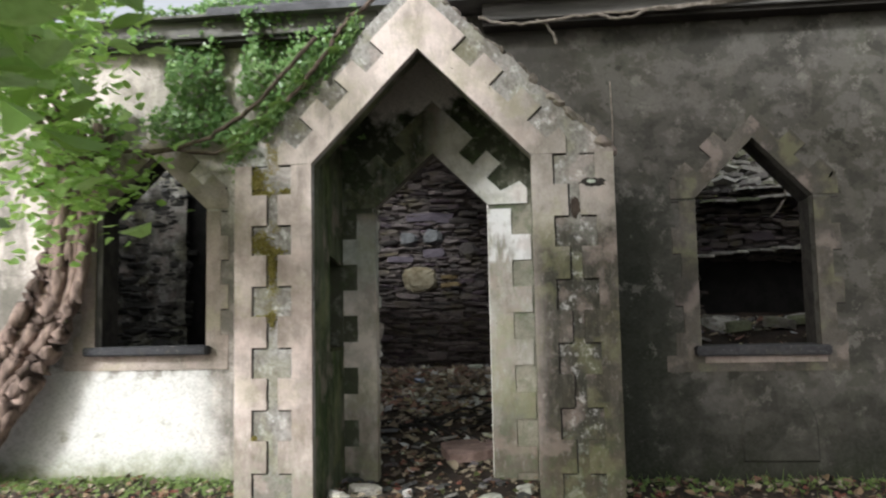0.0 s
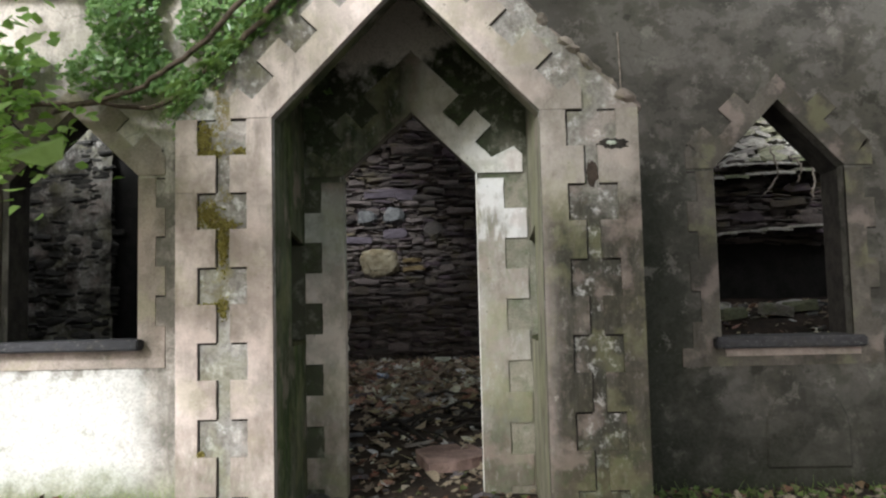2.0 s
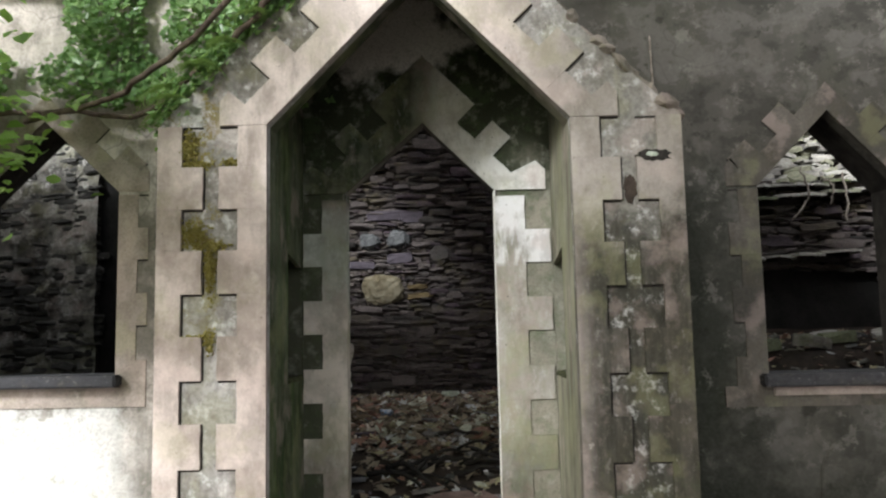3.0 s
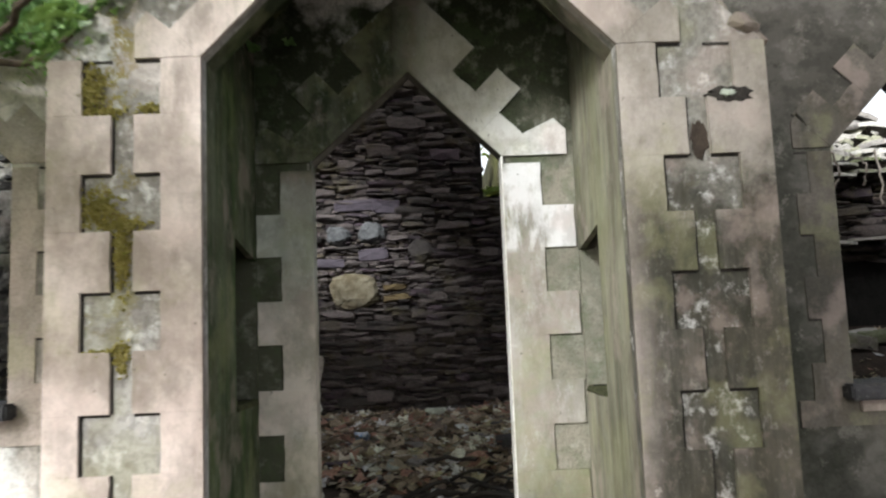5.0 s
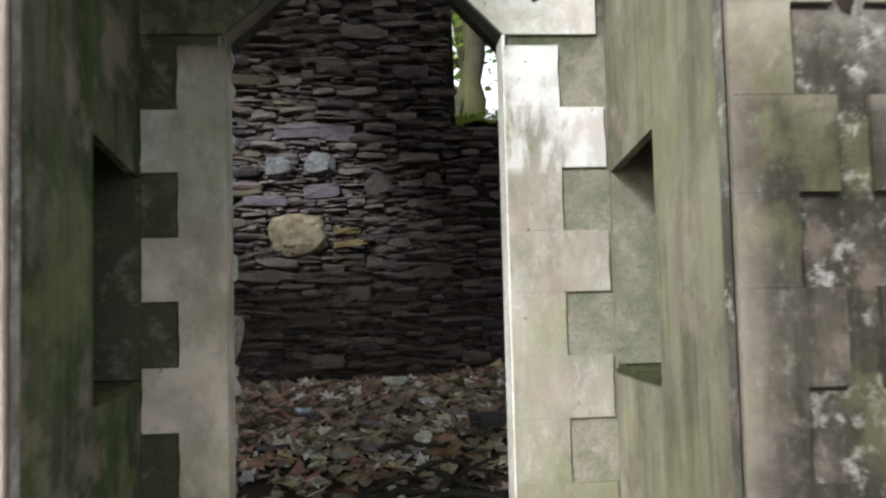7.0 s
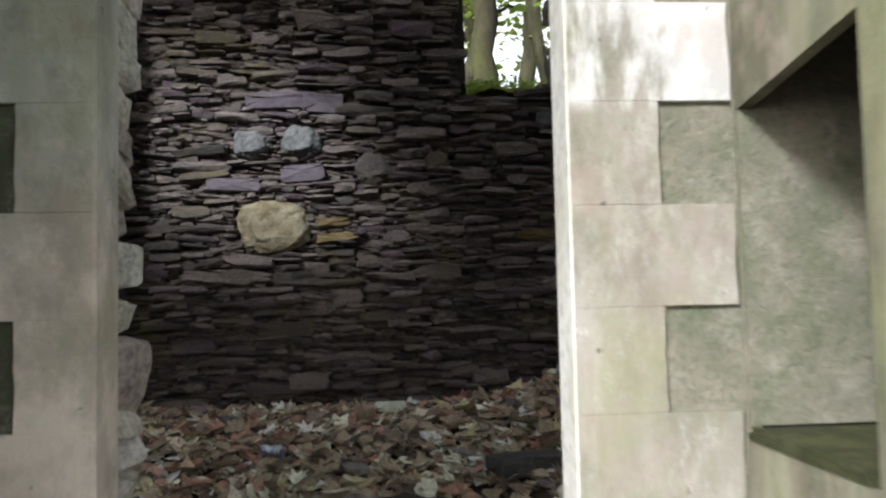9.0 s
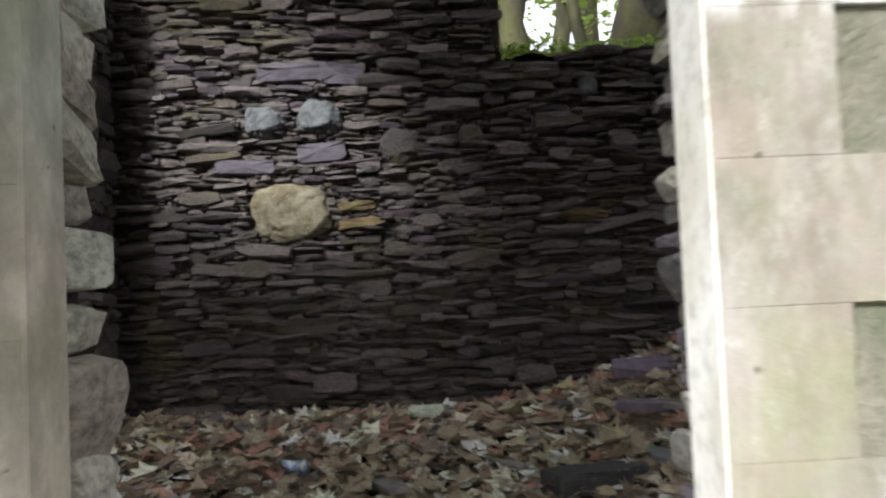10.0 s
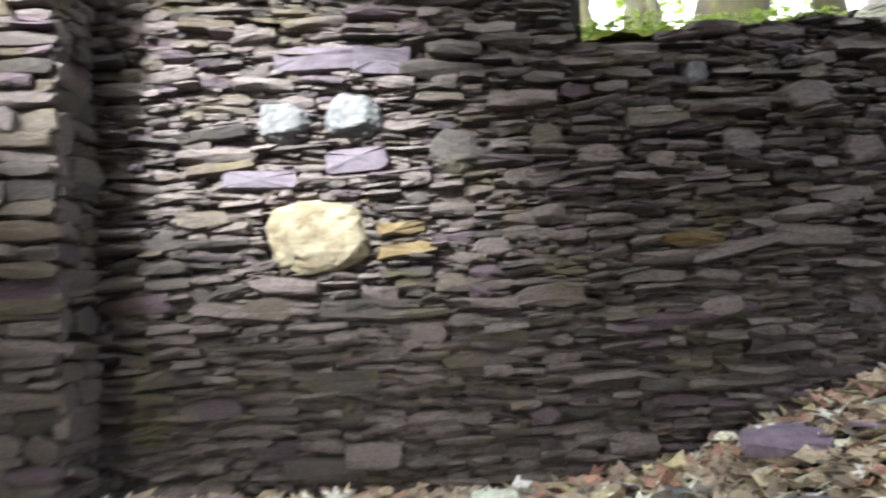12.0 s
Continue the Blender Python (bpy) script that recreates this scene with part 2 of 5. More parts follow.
    wx = band(nt, maths(nt, "ADD", x, edge), -1.75, -2.2)
    wz = band(nt, maths(nt, "ADD", z, edge), 1.16, 1.04)
    wl = band(nt, maths(nt, "ADD", z, edge), 0.10, 0.32)
    white_patch = maths(nt, "MULTIPLY", maths(nt, "MULTIPLY", wx, wz), wl)
    c = mixed(nt, maths(nt, "MULTIPLY", white_patch, 0.9), c, mixed(nt, band(nt, mid, 0.58, 0.70), (0.60, 0.59, 0.57), (0.36, 0.35, 0.30)))
    # East of the porch, darker towards the ground
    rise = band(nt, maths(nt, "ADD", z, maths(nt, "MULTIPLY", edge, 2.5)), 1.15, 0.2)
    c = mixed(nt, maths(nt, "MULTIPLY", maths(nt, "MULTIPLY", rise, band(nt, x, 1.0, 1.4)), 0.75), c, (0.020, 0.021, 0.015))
    foot = band(nt, maths(nt, "ADD", z, maths(nt, "MULTIPLY", mid, 0.6)), 0.75, 0.45)
    c = mixed(nt, maths(nt, "MULTIPLY", foot, 0.6), c, mixed(nt, west, (0.022, 0.026, 0.014), (0.14, 0.17, 0.07)))
    c = mixed(nt, maths(nt, "MULTIPLY", band(nt, grain, 0.42, 0.66), 0.3), c, (0.07, 0.07, 0.06))
    colour(nt, b, c)
    relief(nt, b, maths(nt, "ADD", mid, maths(nt, "MULTIPLY", grain, 0.4)), 0.5, 0.012)
    return m


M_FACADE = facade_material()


def porch_end_material():
    """Roughcast, green with damp; painted near black high up and westward for the porch's shade, with a pale patch
    under the gable.
    """
    m, nt, b = shader("porch_end_render", 0.95, 0.2)
    big, mid, grain = noise_tex(nt, 2.5, 6, 0.65, offset=41.0), noise_tex(nt, 11.0, 6, 0.7, offset=43.0), noise_tex(nt, 60.0, 5, 0.7)
    x, z = axis(nt, 0), axis(nt, 2)
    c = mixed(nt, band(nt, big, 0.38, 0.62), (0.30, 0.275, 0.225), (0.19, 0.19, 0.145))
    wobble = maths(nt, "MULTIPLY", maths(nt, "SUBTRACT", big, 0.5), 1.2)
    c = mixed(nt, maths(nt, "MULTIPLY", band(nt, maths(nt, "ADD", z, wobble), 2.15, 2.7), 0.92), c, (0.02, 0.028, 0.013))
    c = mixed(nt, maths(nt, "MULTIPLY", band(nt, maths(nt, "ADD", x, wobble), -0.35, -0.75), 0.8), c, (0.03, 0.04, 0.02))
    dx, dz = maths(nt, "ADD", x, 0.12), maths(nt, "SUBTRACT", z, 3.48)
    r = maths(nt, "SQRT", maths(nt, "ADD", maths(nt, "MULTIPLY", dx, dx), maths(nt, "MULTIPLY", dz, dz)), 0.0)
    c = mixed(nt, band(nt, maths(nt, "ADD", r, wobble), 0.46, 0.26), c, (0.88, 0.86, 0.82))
    c = mixed(nt, maths(nt, "MULTIPLY", band(nt, mid, 0.50, 0.66), 0.45), c, mixed(nt, 0.55, c, (0.55, 0.54, 0.47)))
    c = mixed(nt, maths(nt, "MULTIPLY", band(nt, noise_tex(nt, 7.0, 6, 0.7, offset=47.0), 0.50, 0.62), 0.5), c, mixed(nt, 0.7, c, (0.09, 0.13, 0.06)))
    c = mixed(nt, maths(nt, "MULTIPLY", band(nt, grain, 0.46, 0.66), 0.28), c, (0.08, 0.08, 0.05))
    colour(nt, b, c)
    relief(nt, b, maths(nt, "ADD", mid, maths(nt, "MULTIPLY", grain, 0.6)), 0.9, 0.015)
    return m


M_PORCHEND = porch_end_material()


def varied(name, colours, rough=0.85, spec=0.35, island=False, grain=(0.7, 25.0), stain=None, bump=0.5):
    """Pieces whose colour varies from one to the next, with grain and stains."""
    m, nt, b = shader(name, rough, spec)
    if island:
        value = nt.nodes.new("ShaderNodeNewGeometry").outputs["Random Per Island"]
    else:
        value = nt.nodes.new("ShaderNodeObjectInfo").outputs["Random"]
    ramp = nt.nodes.new("ShaderNodeValToRGB")
    ramp.color_ramp.interpolation = "CONSTANT"
    for i, c in enumerate(colours):
        e = ramp.color_ramp.elements[i] if i < 2 else ramp.color_ramp.elements.new(0.5)
        e.position = i / len(colours)
        e.color = (*c, 1)
    nt.links.new(value, ramp.inputs[0])
    n = noise_tex(nt, grain[1], 6, 0.7, stretch=(1, 1, 2.2))
    c = mixed(nt, band(nt, n, 0.35, 0.72), ramp.outputs[0], mixed(nt, grain[0], ramp.outputs[0], (0.02, 0.02, 0.02)))
    if stain:
        c = mixed(nt, maths(nt, "MULTIPLY", band(nt, noise_tex(nt, 2.4, 6, 0.7, offset=17.0), 0.53, 0.68), 0.6), c, stain)
    fleck = noise_tex(nt, grain[1] * 2.7, 4, 0.7, offset=3.0)
    c = mixed(nt, maths(nt, "MULTIPLY", band(nt, fleck, 0.58, 0.72), 0.42), c, mixed(nt, 0.6, c, (0.60, 0.58, 0.54)))
    blot = noise_tex(nt, grain[1] * 0.33, 5, 0.7, offset=23.0)
    c = mixed(nt, maths(nt, "MULTIPLY", band(nt, blot, 0.50, 0.64), 0.45), c, mixed(nt, 0.6, c, mixed(nt, band(nt, fleck, 0.42, 0.58), (0.03, 0.028, 0.022), (0.15, 0.13, 0.10))))
    colour(nt, b, c)
    relief(nt, b, maths(nt, "ADD", n, maths(nt, "MULTIPLY", fleck, 0.4)), bump, 0.015)
    return m


SLATES = [(0.0628, 0.0517, 0.0469), (0.0987, 0.0815, 0.0754), (0.0696, 0.0497, 0.0612), (0.133, 0.108, 0.0998), (0.0404, 0.0338, 0.0316), (0.0965, 0.0735, 0.051),
          (0.103, 0.0696, 0.0896), (0.0741, 0.0636, 0.0591), (0.157, 0.129, 0.123), (0.0785, 0.0596, 0.0448), (0.0471, 0.0398, 0.0378), (0.0987, 0.0835, 0.0785),
          (0.0842, 0.0546, 0.0693), (0.0561, 0.0448, 0.0408), (0.112, 0.0915, 0.0713), (0.0651, 0.0546, 0.0571)]
M_STONE = varied("slate_rubble", SLATES, 0.7, 0.4, grain=(0.75, 42.0), stain=(0.10, 0.085, 0.028), bump=1.0)
M_STONE_FAR = varied("slate_rubble_joined", SLATES, 0.7, 0.4, island=True, grain=(0.75, 42.0), stain=(0.10, 0.085, 0.028), bump=1.0)
M_JAMB = varied("limed_rubble", [(0.80, 0.75, 0.67), (0.70, 0.68, 0.59), (0.84, 0.80, 0.77), (0.74, 0.75, 0.67), (0.52, 0.45, 0.41), (0.80, 0.73, 0.63)],
                0.9, 0.2, grain=(0.6, 20.0), stain=(0.30, 0.28, 0.16), bump=1.0)
M_JAMB_EAST = varied("slate_jamb_rubble", [(0.20, 0.19, 0.17), (0.34, 0.31, 0.27), (0.13, 0.11, 0.13), (0.45, 0.42, 0.37), (0.10, 0.095, 0.09), (0.27, 0.25, 0.20)],
                     0.9, 0.2, grain=(0.6, 24.0), stain=(0.16, 0.17, 0.09), bump=1.0)
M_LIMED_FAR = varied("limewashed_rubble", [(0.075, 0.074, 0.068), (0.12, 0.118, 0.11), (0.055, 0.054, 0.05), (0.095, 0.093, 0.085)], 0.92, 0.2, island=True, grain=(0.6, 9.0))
M_LEAVES = varied("leaf_litter", [(0.425, 0.242, 0.176), (0.703, 0.615, 0.498), (0.278, 0.205, 0.161), (0.8, 0.8, 0.659), (0.556, 0.498, 0.307), (0.468, 0.264, 0.205), (0.8, 0.8, 0.8),
                                  (0.395, 0.322, 0.234), (0.586, 0.673, 0.454), (0.703, 0.556, 0.395), (0.527, 0.512, 0.351), (0.41, 0.293, 0.205), (0.483, 0.395, 0.307), (0.234, 0.183, 0.146), (0.8, 0.8, 0.673)],
                  0.8, 0.3, island=True, grain=(0.5, 40.0), bump=0.2)
M_LEAVES_OUT = varied("damp_leaf_litter", [(0.16, 0.085, 0.05), (0.25, 0.17, 0.10), (0.10, 0.06, 0.04), (0.20, 0.07, 0.05), (0.36, 0.30, 0.22), (0.13, 0.10, 0.06), (0.12, 0.14, 0.05), (0.09, 0.06, 0.045)],
                      0.8, 0.3, island=True, grain=(0.5, 40.0), bump=0.2)
M_CHIPS = varied("slate_chips", [(0.11, 0.105, 0.10), (0.16, 0.14, 0.155), (0.08, 0.08, 0.08), (0.24, 0.23, 0.215), (0.30, 0.27, 0.225)], 0.8, 0.4, island=True, grain=(0.5, 30.0))
M_HEAP = varied("pale_heaped_slate", [(0.42, 0.40, 0.36), (0.30, 0.28, 0.26), (0.55, 0.53, 0.48), (0.22, 0.24, 0.15), (0.36, 0.36, 0.26)], 0.8, 0.3, grain=(0.5, 18.0), stain=(0.16, 0.19, 0.07))
M_HEAP_FAR = varied("pale_heaped_slates", [(0.42, 0.40, 0.36), (0.30, 0.28, 0.26), (0.55, 0.53, 0.48), (0.36, 0.36, 0.26)], 0.8, 0.3, island=True, grain=(0.5, 18.0))
M_SLATE = varied("slate_slab", [(0.05, 0.05, 0.056), (0.065, 0.063, 0.068)], 0.85, 0.2, grain=(0.5, 14.0))
M_PIECE = varied("loose_slate", [(0.20, 0.16, 0.21), (0.15, 0.15, 0.16), (0.26, 0.24, 0.23), (0.36, 0.38, 0.33), (0.30, 0.25, 0.24)], 0.75, 0.4, grain=(0.45, 18.0))


def simple(name, a, b2, scale=6.0, rough=0.9, stretch=(1, 1, 1), bump=0.4, spec=0.3):
    m, nt, b = shader(name, rough, spec)
    n = noise_tex(nt, scale, 6, 0.65, stretch=stretch)
    f = noise_tex(nt, scale * 7, 4, 0.6, stretch=stretch)
    c = mixed(nt, band(nt, n, 0.35, 0.65), a, b2)
    colour(nt, b, mixed(nt, maths(nt, "MULTIPLY", band(nt, f, 0.45, 0.7), 0.4), c, tuple(v * 0.5 for v in b2)))
    relief(nt, b, maths(nt, "ADD", n, maths(nt, "MULTIPLY", f, 0.4)), bump, 0.02)
    return m


def foliage(name, colours, gloss=0.45, glow_through=0.35):
    """Leaves: varied per leaf, letting some light through."""
    m, nt, b = shader(name, gloss, 0.4)
    ramp = nt.nodes.new("ShaderNodeValToRGB")
    for i, c in enumerate(colours):
        e = ramp.color_ramp.elements[i] if i < 2 else ramp.color_ramp.elements.new(0.5)
        e.position = i / max(1, len(colours) - 1)
        e.color = (*c, 1)
    nt.links.new(nt.nodes.new("ShaderNodeNewGeometry").outputs["Random Per Island"], ramp.inputs[0])
    n = noise_tex(nt, 30.0, 4, 0.6)
    c = mixed(nt, maths(nt, "MULTIPLY", band(nt, n, 0.4, 0.7), 0.35), ramp.outputs[0], tuple(v * 0.5 for v in colours[0]))
    colour(nt, b, c)
    tr = nt.nodes.new("ShaderNodeBsdfTranslucent")
    nt.links.new(mixed(nt, 0.5, c, (0.45, 0.62, 0.12)), tr.inputs["Color"])
    mx = nt.nodes.new("ShaderNodeMixShader")
    mx.inputs[0].default_value = glow_through
    nt.links.new(b.outputs[0], mx.inputs[1])
    nt.links.new(tr.outputs[0], mx.inputs[2])
    nt.links.new(mx.outputs[0], nt.nodes["Material Output"].inputs["Surface"])
    return m


M_IVY = foliage("ivy_leaves", [(0.09, 0.18, 0.065), (0.18, 0.32, 0.12), (0.32, 0.46, 0.20)], 0.3, 0.35)
M_BRIGHT = foliage("hazel_leaves", [(0.17, 0.33, 0.07), (0.31, 0.52, 0.14), (0.46, 0.64, 0.28)], 0.3, 0.55)
M_FERN = foliage("fern_fronds", [(0.10, 0.19, 0.06), (0.16, 0.26, 0.10)], 0.6, 0.3)
M_FARLEAF = foliage("far_leaves", [(0.16, 0.26, 0.05), (0.30, 0.40, 0.10), (0.40, 0.46, 0.16)], 0.6, 0.5)
M_TUFT = foliage("ochre_moss", [(0.16, 0.115, 0.02), (0.22, 0.18, 0.04), (0.10, 0.10, 0.03), (0.30, 0.25, 0.09)], 0.8, 0.2)
M_GRASS = foliage("grass_blades", [(0.09, 0.15, 0.04), (0.16, 0.22, 0.07)], 0.6, 0.3)
M_BARK = simple("twisted_bark", (0.29, 0.21, 0.175), (0.085, 0.06, 0.05), 13.0, 0.9, (1, 1, 0.25), 1.0)
M_MOSSBARK = simple("mossy_bark", (0.06, 0.062, 0.022), (0.035, 0.028, 0.022), 4.0, 0.95, (1, 1, 0.4), 0.9)
M_GREYBARK = simple("grey_bark", (0.085, 0.08, 0.04), (0.03, 0.03, 0.018), 5.0, 0.9, (1, 1, 0.3), 0.8)
M_MOSS = simple("moss", (0.30, 0.33, 0.07), (0.16, 0.18, 0.03), 12.0, 1.0, bump=1.0)
M_SOIL = simple("leaf_mould", (0.065, 0.045, 0.035), (0.03, 0.024, 0.019), 5.0, 0.95, bump=1.0)
M_FASCIA = simple("weathered_fascia", (0.20, 0.19, 0.18), (0.10, 0.095, 0.09), 3.0, 0.8, (0.3, 1, 3), 0.3)
M_DARKWOOD = simple("rotten_wood", (0.045, 0.038, 0.032), (0.02, 0.018, 0.016), 5.0, 0.85, (0.4, 1, 2), 0.5)
M_ROOT = simple("dead_root", (0.34, 0.30, 0.26), (0.18, 0.15, 0.12), 20.0, 0.9)
M_MORTAR = simple("earth_mortar", (0.055, 0.048, 0.042), (0.025, 0.022, 0.02), 8.0, 1.0, bump=1.0)
M_CREAM = simple("cream_boulder", (0.25, 0.225, 0.16), (0.14, 0.115, 0.07), 11.0, 0.95, bump=1.0)
M_BLUEGREY = simple("quartz_stone", (0.15, 0.155, 0.158), (0.075, 0.078, 0.08), 14.0, 0.7, bump=0.9)
M_PURPLE = simple("purple_slate", (0.095, 0.08, 0.098), (0.06, 0.05, 0.062), 12.0, 0.7, (1, 1, 3), 0.5)
M_LOOSEPURPLE = simple("loose_purple_slate", (0.21, 0.165, 0.215), (0.13, 0.105, 0.14), 9.0, 0.7, bump=0.5)
M_WHITESTONE = simple("pale_stone", (0.62, 0.68, 0.58), (0.42, 0.46, 0.38), 18.0, 0.85)
M_REVEAL = simple("lit_reveal", (0.82, 0.81, 0.78), (0.66, 0.63, 0.56), 5.0, 0.9, bump=0.2)
M_OCHRE = simple("ochre_slate", (0.17, 0.13, 0.065), (0.10, 0.07, 0.035), 12.0, 0.9, (1, 1, 3), 0.6)
M_VINE = simple("ivy_stem_bark", (0.15, 0.11, 0.085), (0.07, 0.05, 0.04), 18.0, 0.9)
M_ROOF = simple("roof_slates", (0.12, 0.12, 0.13), (0.06, 0.06, 0.065), 3.0, 0.8)

M_DEEPSHADE = simple("deep_shade", (0.022, 0.021, 0.02), (0.012, 0.012, 0.011), 6.0, 0.95, bump=0.6)
M_SILLMOSS = simple("dark_moss", (0.10, 0.105, 0.045), (0.05, 0.055, 0.025), 14.0, 1.0, bump=1.0)

# ---- mesh helpers ----
from mathutils.geometry import tessellate_polygon


def link(name, bm, material, smooth=False):
    me = bpy.data.meshes.new(name)
    bmesh.ops.recalc_face_normals(bm, faces=bm.faces)
    bm.to_mesh(me)
    bm.free()
    me.materials.append(material)
    if smooth:
        me.polygons.foreach_set("use_smooth", [True] * len(me.polygons))
    return new(name, me)


def part(name, bm, material, parent, label="", smooth=False):
    ob = link(name, bm, material, smooth)
    ob.parent = parent
    if label:
        ob["label"] = label
    return ob


def prism(loops, a, b, along="y", bm=None):
    """A solid with a flat outline (and holes) from a to b along one axis. Loops are (x, z), or (y, z) along x, or (x, y) along z."""
    bm = bm or bmesh.new()
    place = {"y": lambda u, v, d: (u, d, v), "x": lambda u, v, d: (d, u, v), "z": lambda u, v, d: (u, v, d)}[along]
    flat = [p for loop in loops for p in loop]
    front, back = [bm.verts.new(place(u, v, a)) for u, v in flat], [bm.verts.new(place(u, v, b)) for u, v in flat]
    for i, j, k in tessellate_polygon([[Vector((u, v, 0)) for u, v in loop] for loop in loops]):
        bm.faces.new((front[i], front[j], front[k]))
        bm.faces.new((back[i], back[k], back[j]))
    start = 0
    for loop in loops:
        n = len(loop)
        for i in range(n):
            p, q = start + i, start + (i + 1) % n
            bm.faces.new((front[p], front[q], back[q], back[p]))
        start += n
    return bm


def slab(points, y_front, depth, chamfer=0.0015, bm=None):
    """A flat block on a wall that faces -y, with a worn arris."""
    bm = bm or bmesh.new()
    cx, cz = sum(p[0] for p in points) / len(points), sum(p[1] for p in points) / len(points)
    rings = []
    for y, shrink in ((y_front + depth, 0), (y_front + chamfer, 0), (y_front, chamfer)):
        ring = []
        for x, z in points:
            d = math.hypot(x - cx, z - cz)
            f = 1 - shrink * 1.4 / d
            ring.append(bm.verts.new((cx + (x - cx) * f, y, cz + (z - cz) * f)))
        rings.append(ring)
    n = len(points)
    for r, s in zip(rings, rings[1:]):
        for i in range(n):
            bm.faces.new((r[i], r[(i + 1) % n], s[(i + 1) % n], s[i]))
    bm.faces.new(rings[-1])
    bm.faces.new(rings[0][::-1])
    return bm


def box(x0, x1, y0, y1, z0, z1, bm=None, wear=0.0):
    bm = bm or bmesh.new()
    r = bmesh.ops.create_cube(bm, size=1, matrix=Matrix.LocRotScale(((x0 + x1) / 2, (y0 + y1) / 2, (z0 + z1) / 2), None, (x1 - x0, y1 - y0, z1 - z0)))
    if wear:
        edges = list({e for v in r["verts"] for e in v.link_edges})
        bmesh.ops.bevel(bm, geom=edges, offset=wear, segments=2, affect="EDGES")
    return bm


def tube(points, radii, sides=8, bm=None, lumps=0.0, seed=0):
    """A tapered limb along a line of points."""
    bm = bm or bmesh.new()
    rng = random.Random(seed)
    pts = [Vector(p) for p in points]
    rings = []
    for i, p in enumerate(pts):
        d = (pts[min(i + 1, len(pts) - 1)] - pts[max(i - 1, 0)]).normalized()
        side = d.cross(Vector((0, 0, 1)) if abs(d.z) < 0.9 else Vector((1, 0, 0))).normalized()
        up = side.cross(d)
        ring = []
        for k in range(sides):
            a = 2 * math.pi * k / sides
            r = radii[i] * (1 + lumps * rng.uniform(-1, 1))
            ring.append(bm.verts.new(p + (side * math.cos(a) + up * math.sin(a)) * r))
        rings.append(ring)
    for r, s in zip(rings, rings[1:]):
        for k in range(sides):
            bm.faces.new((r[k], r[(k + 1) % sides], s[(k + 1) % sides], s[k]))
    bm.faces.new(rings[0][::-1])
    bm.faces.new(rings[-1])
    return bm


def bend(points, steps=6, sway=0.0, seed=0):
    """A smooth line through some points, with a little sway."""
    rng = random.Random(seed)
    p = [Vector(q) for q in points]
    p = [p[0] * 2 - p[1]] + p + [p[-1] * 2 - p[-2]]
    line = []
    for i in range(1, len(p) - 2):
        for s in range(steps):
            t = s / steps
            a, b, c, d = p[i - 1:i + 3]
            q = 0.5 * (2 * b + (c - a) * t + (2 * a - 5 * b + 4 * c - d) * t * t + (3 * b - a - 3 * c + d) * t ** 3)
            line.append(q + Vector([rng.uniform(-sway, sway) for _ in range(3)]))
    return line + [p[-2]]


class Soup:
    """Many small loose pieces gathered for one mesh."""

    def __init__(self):
        self.verts, self.faces = [], []

    def add(self, pts, faces):
        n = len(self.verts)
        self.verts += [tuple(p) for p in pts]
        self.faces += [tuple(i + n for i in f) for f in faces]

    def leaf(self, at, normal, size, rng, kind="round"):
        n = Vector(normal).normalized()
        side = n.cross(Vector((rng.uniform(-1, 1), rng.uniform(-1, 1), rng.uniform(-1, 1)))).normalized()
        tip = n.cross(side)
        at = Vector(at)
        cup = rng.uniform(-0.35, 0.4) * size
        curl = rng.uniform(-0.4, 0.4) * size
        if kind == "ivy":
            shape = ((0, -0.5), (0.5, -0.28), (0.32, 0.05), (0, 0.55), (-0.32, 0.05), (-0.5, -0.28))
        elif kind == "blade":
            shape = ((0, -0.5), (0.06, 0), (0, 0.5), (-0.06, 0))
        elif kind == "maple":
            shape = ((0, -0.5), (0.22, -0.3), (0.52, -0.12), (0.26, 0.02), (0.34, 0.34), (0.1, 0.22), (0, 0.56), (-0.1, 0.22), (-0.34, 0.34), (-0.26, 0.02), (-0.52, -0.12), (-0.22, -0.3))
        else:
            shape = ((0, -0.5), (0.30, -0.22), (0.33, 0.12), (0, 0.55), (-0.33, 0.12), (-0.30, -0.22))
        pts = [at + side * (u * size) + tip * (v * size) + n * (cup * abs(u) * 2 + curl * v * v) for u, v in shape]
        if len(shape) == 4:
            self.add(pts, [(0, 1, 2, 3)])
        elif len(shape) == 12:
            self.add(pts, [(0, 1, 2, 3, 4, 5, 6), (0, 6, 7, 8, 9, 10, 11)])
        else:
            self.add(pts, [(0, 1, 2, 3), (0, 3, 4, 5)])

    def object(self, name, material, parent=None):
        me = bpy.data.meshes.new(name)
        me.from_pydata(self.verts, [], self.faces)
        me.materials.append(material)
        ob = new(name, me)
        ob.parent = parent
        return ob


# ---- ground ----


def smooth(a, b, v):
    t = max(0.0, min(1.0, (v - a) / (b - a)))
    return t * t * (3 - 2 * t)


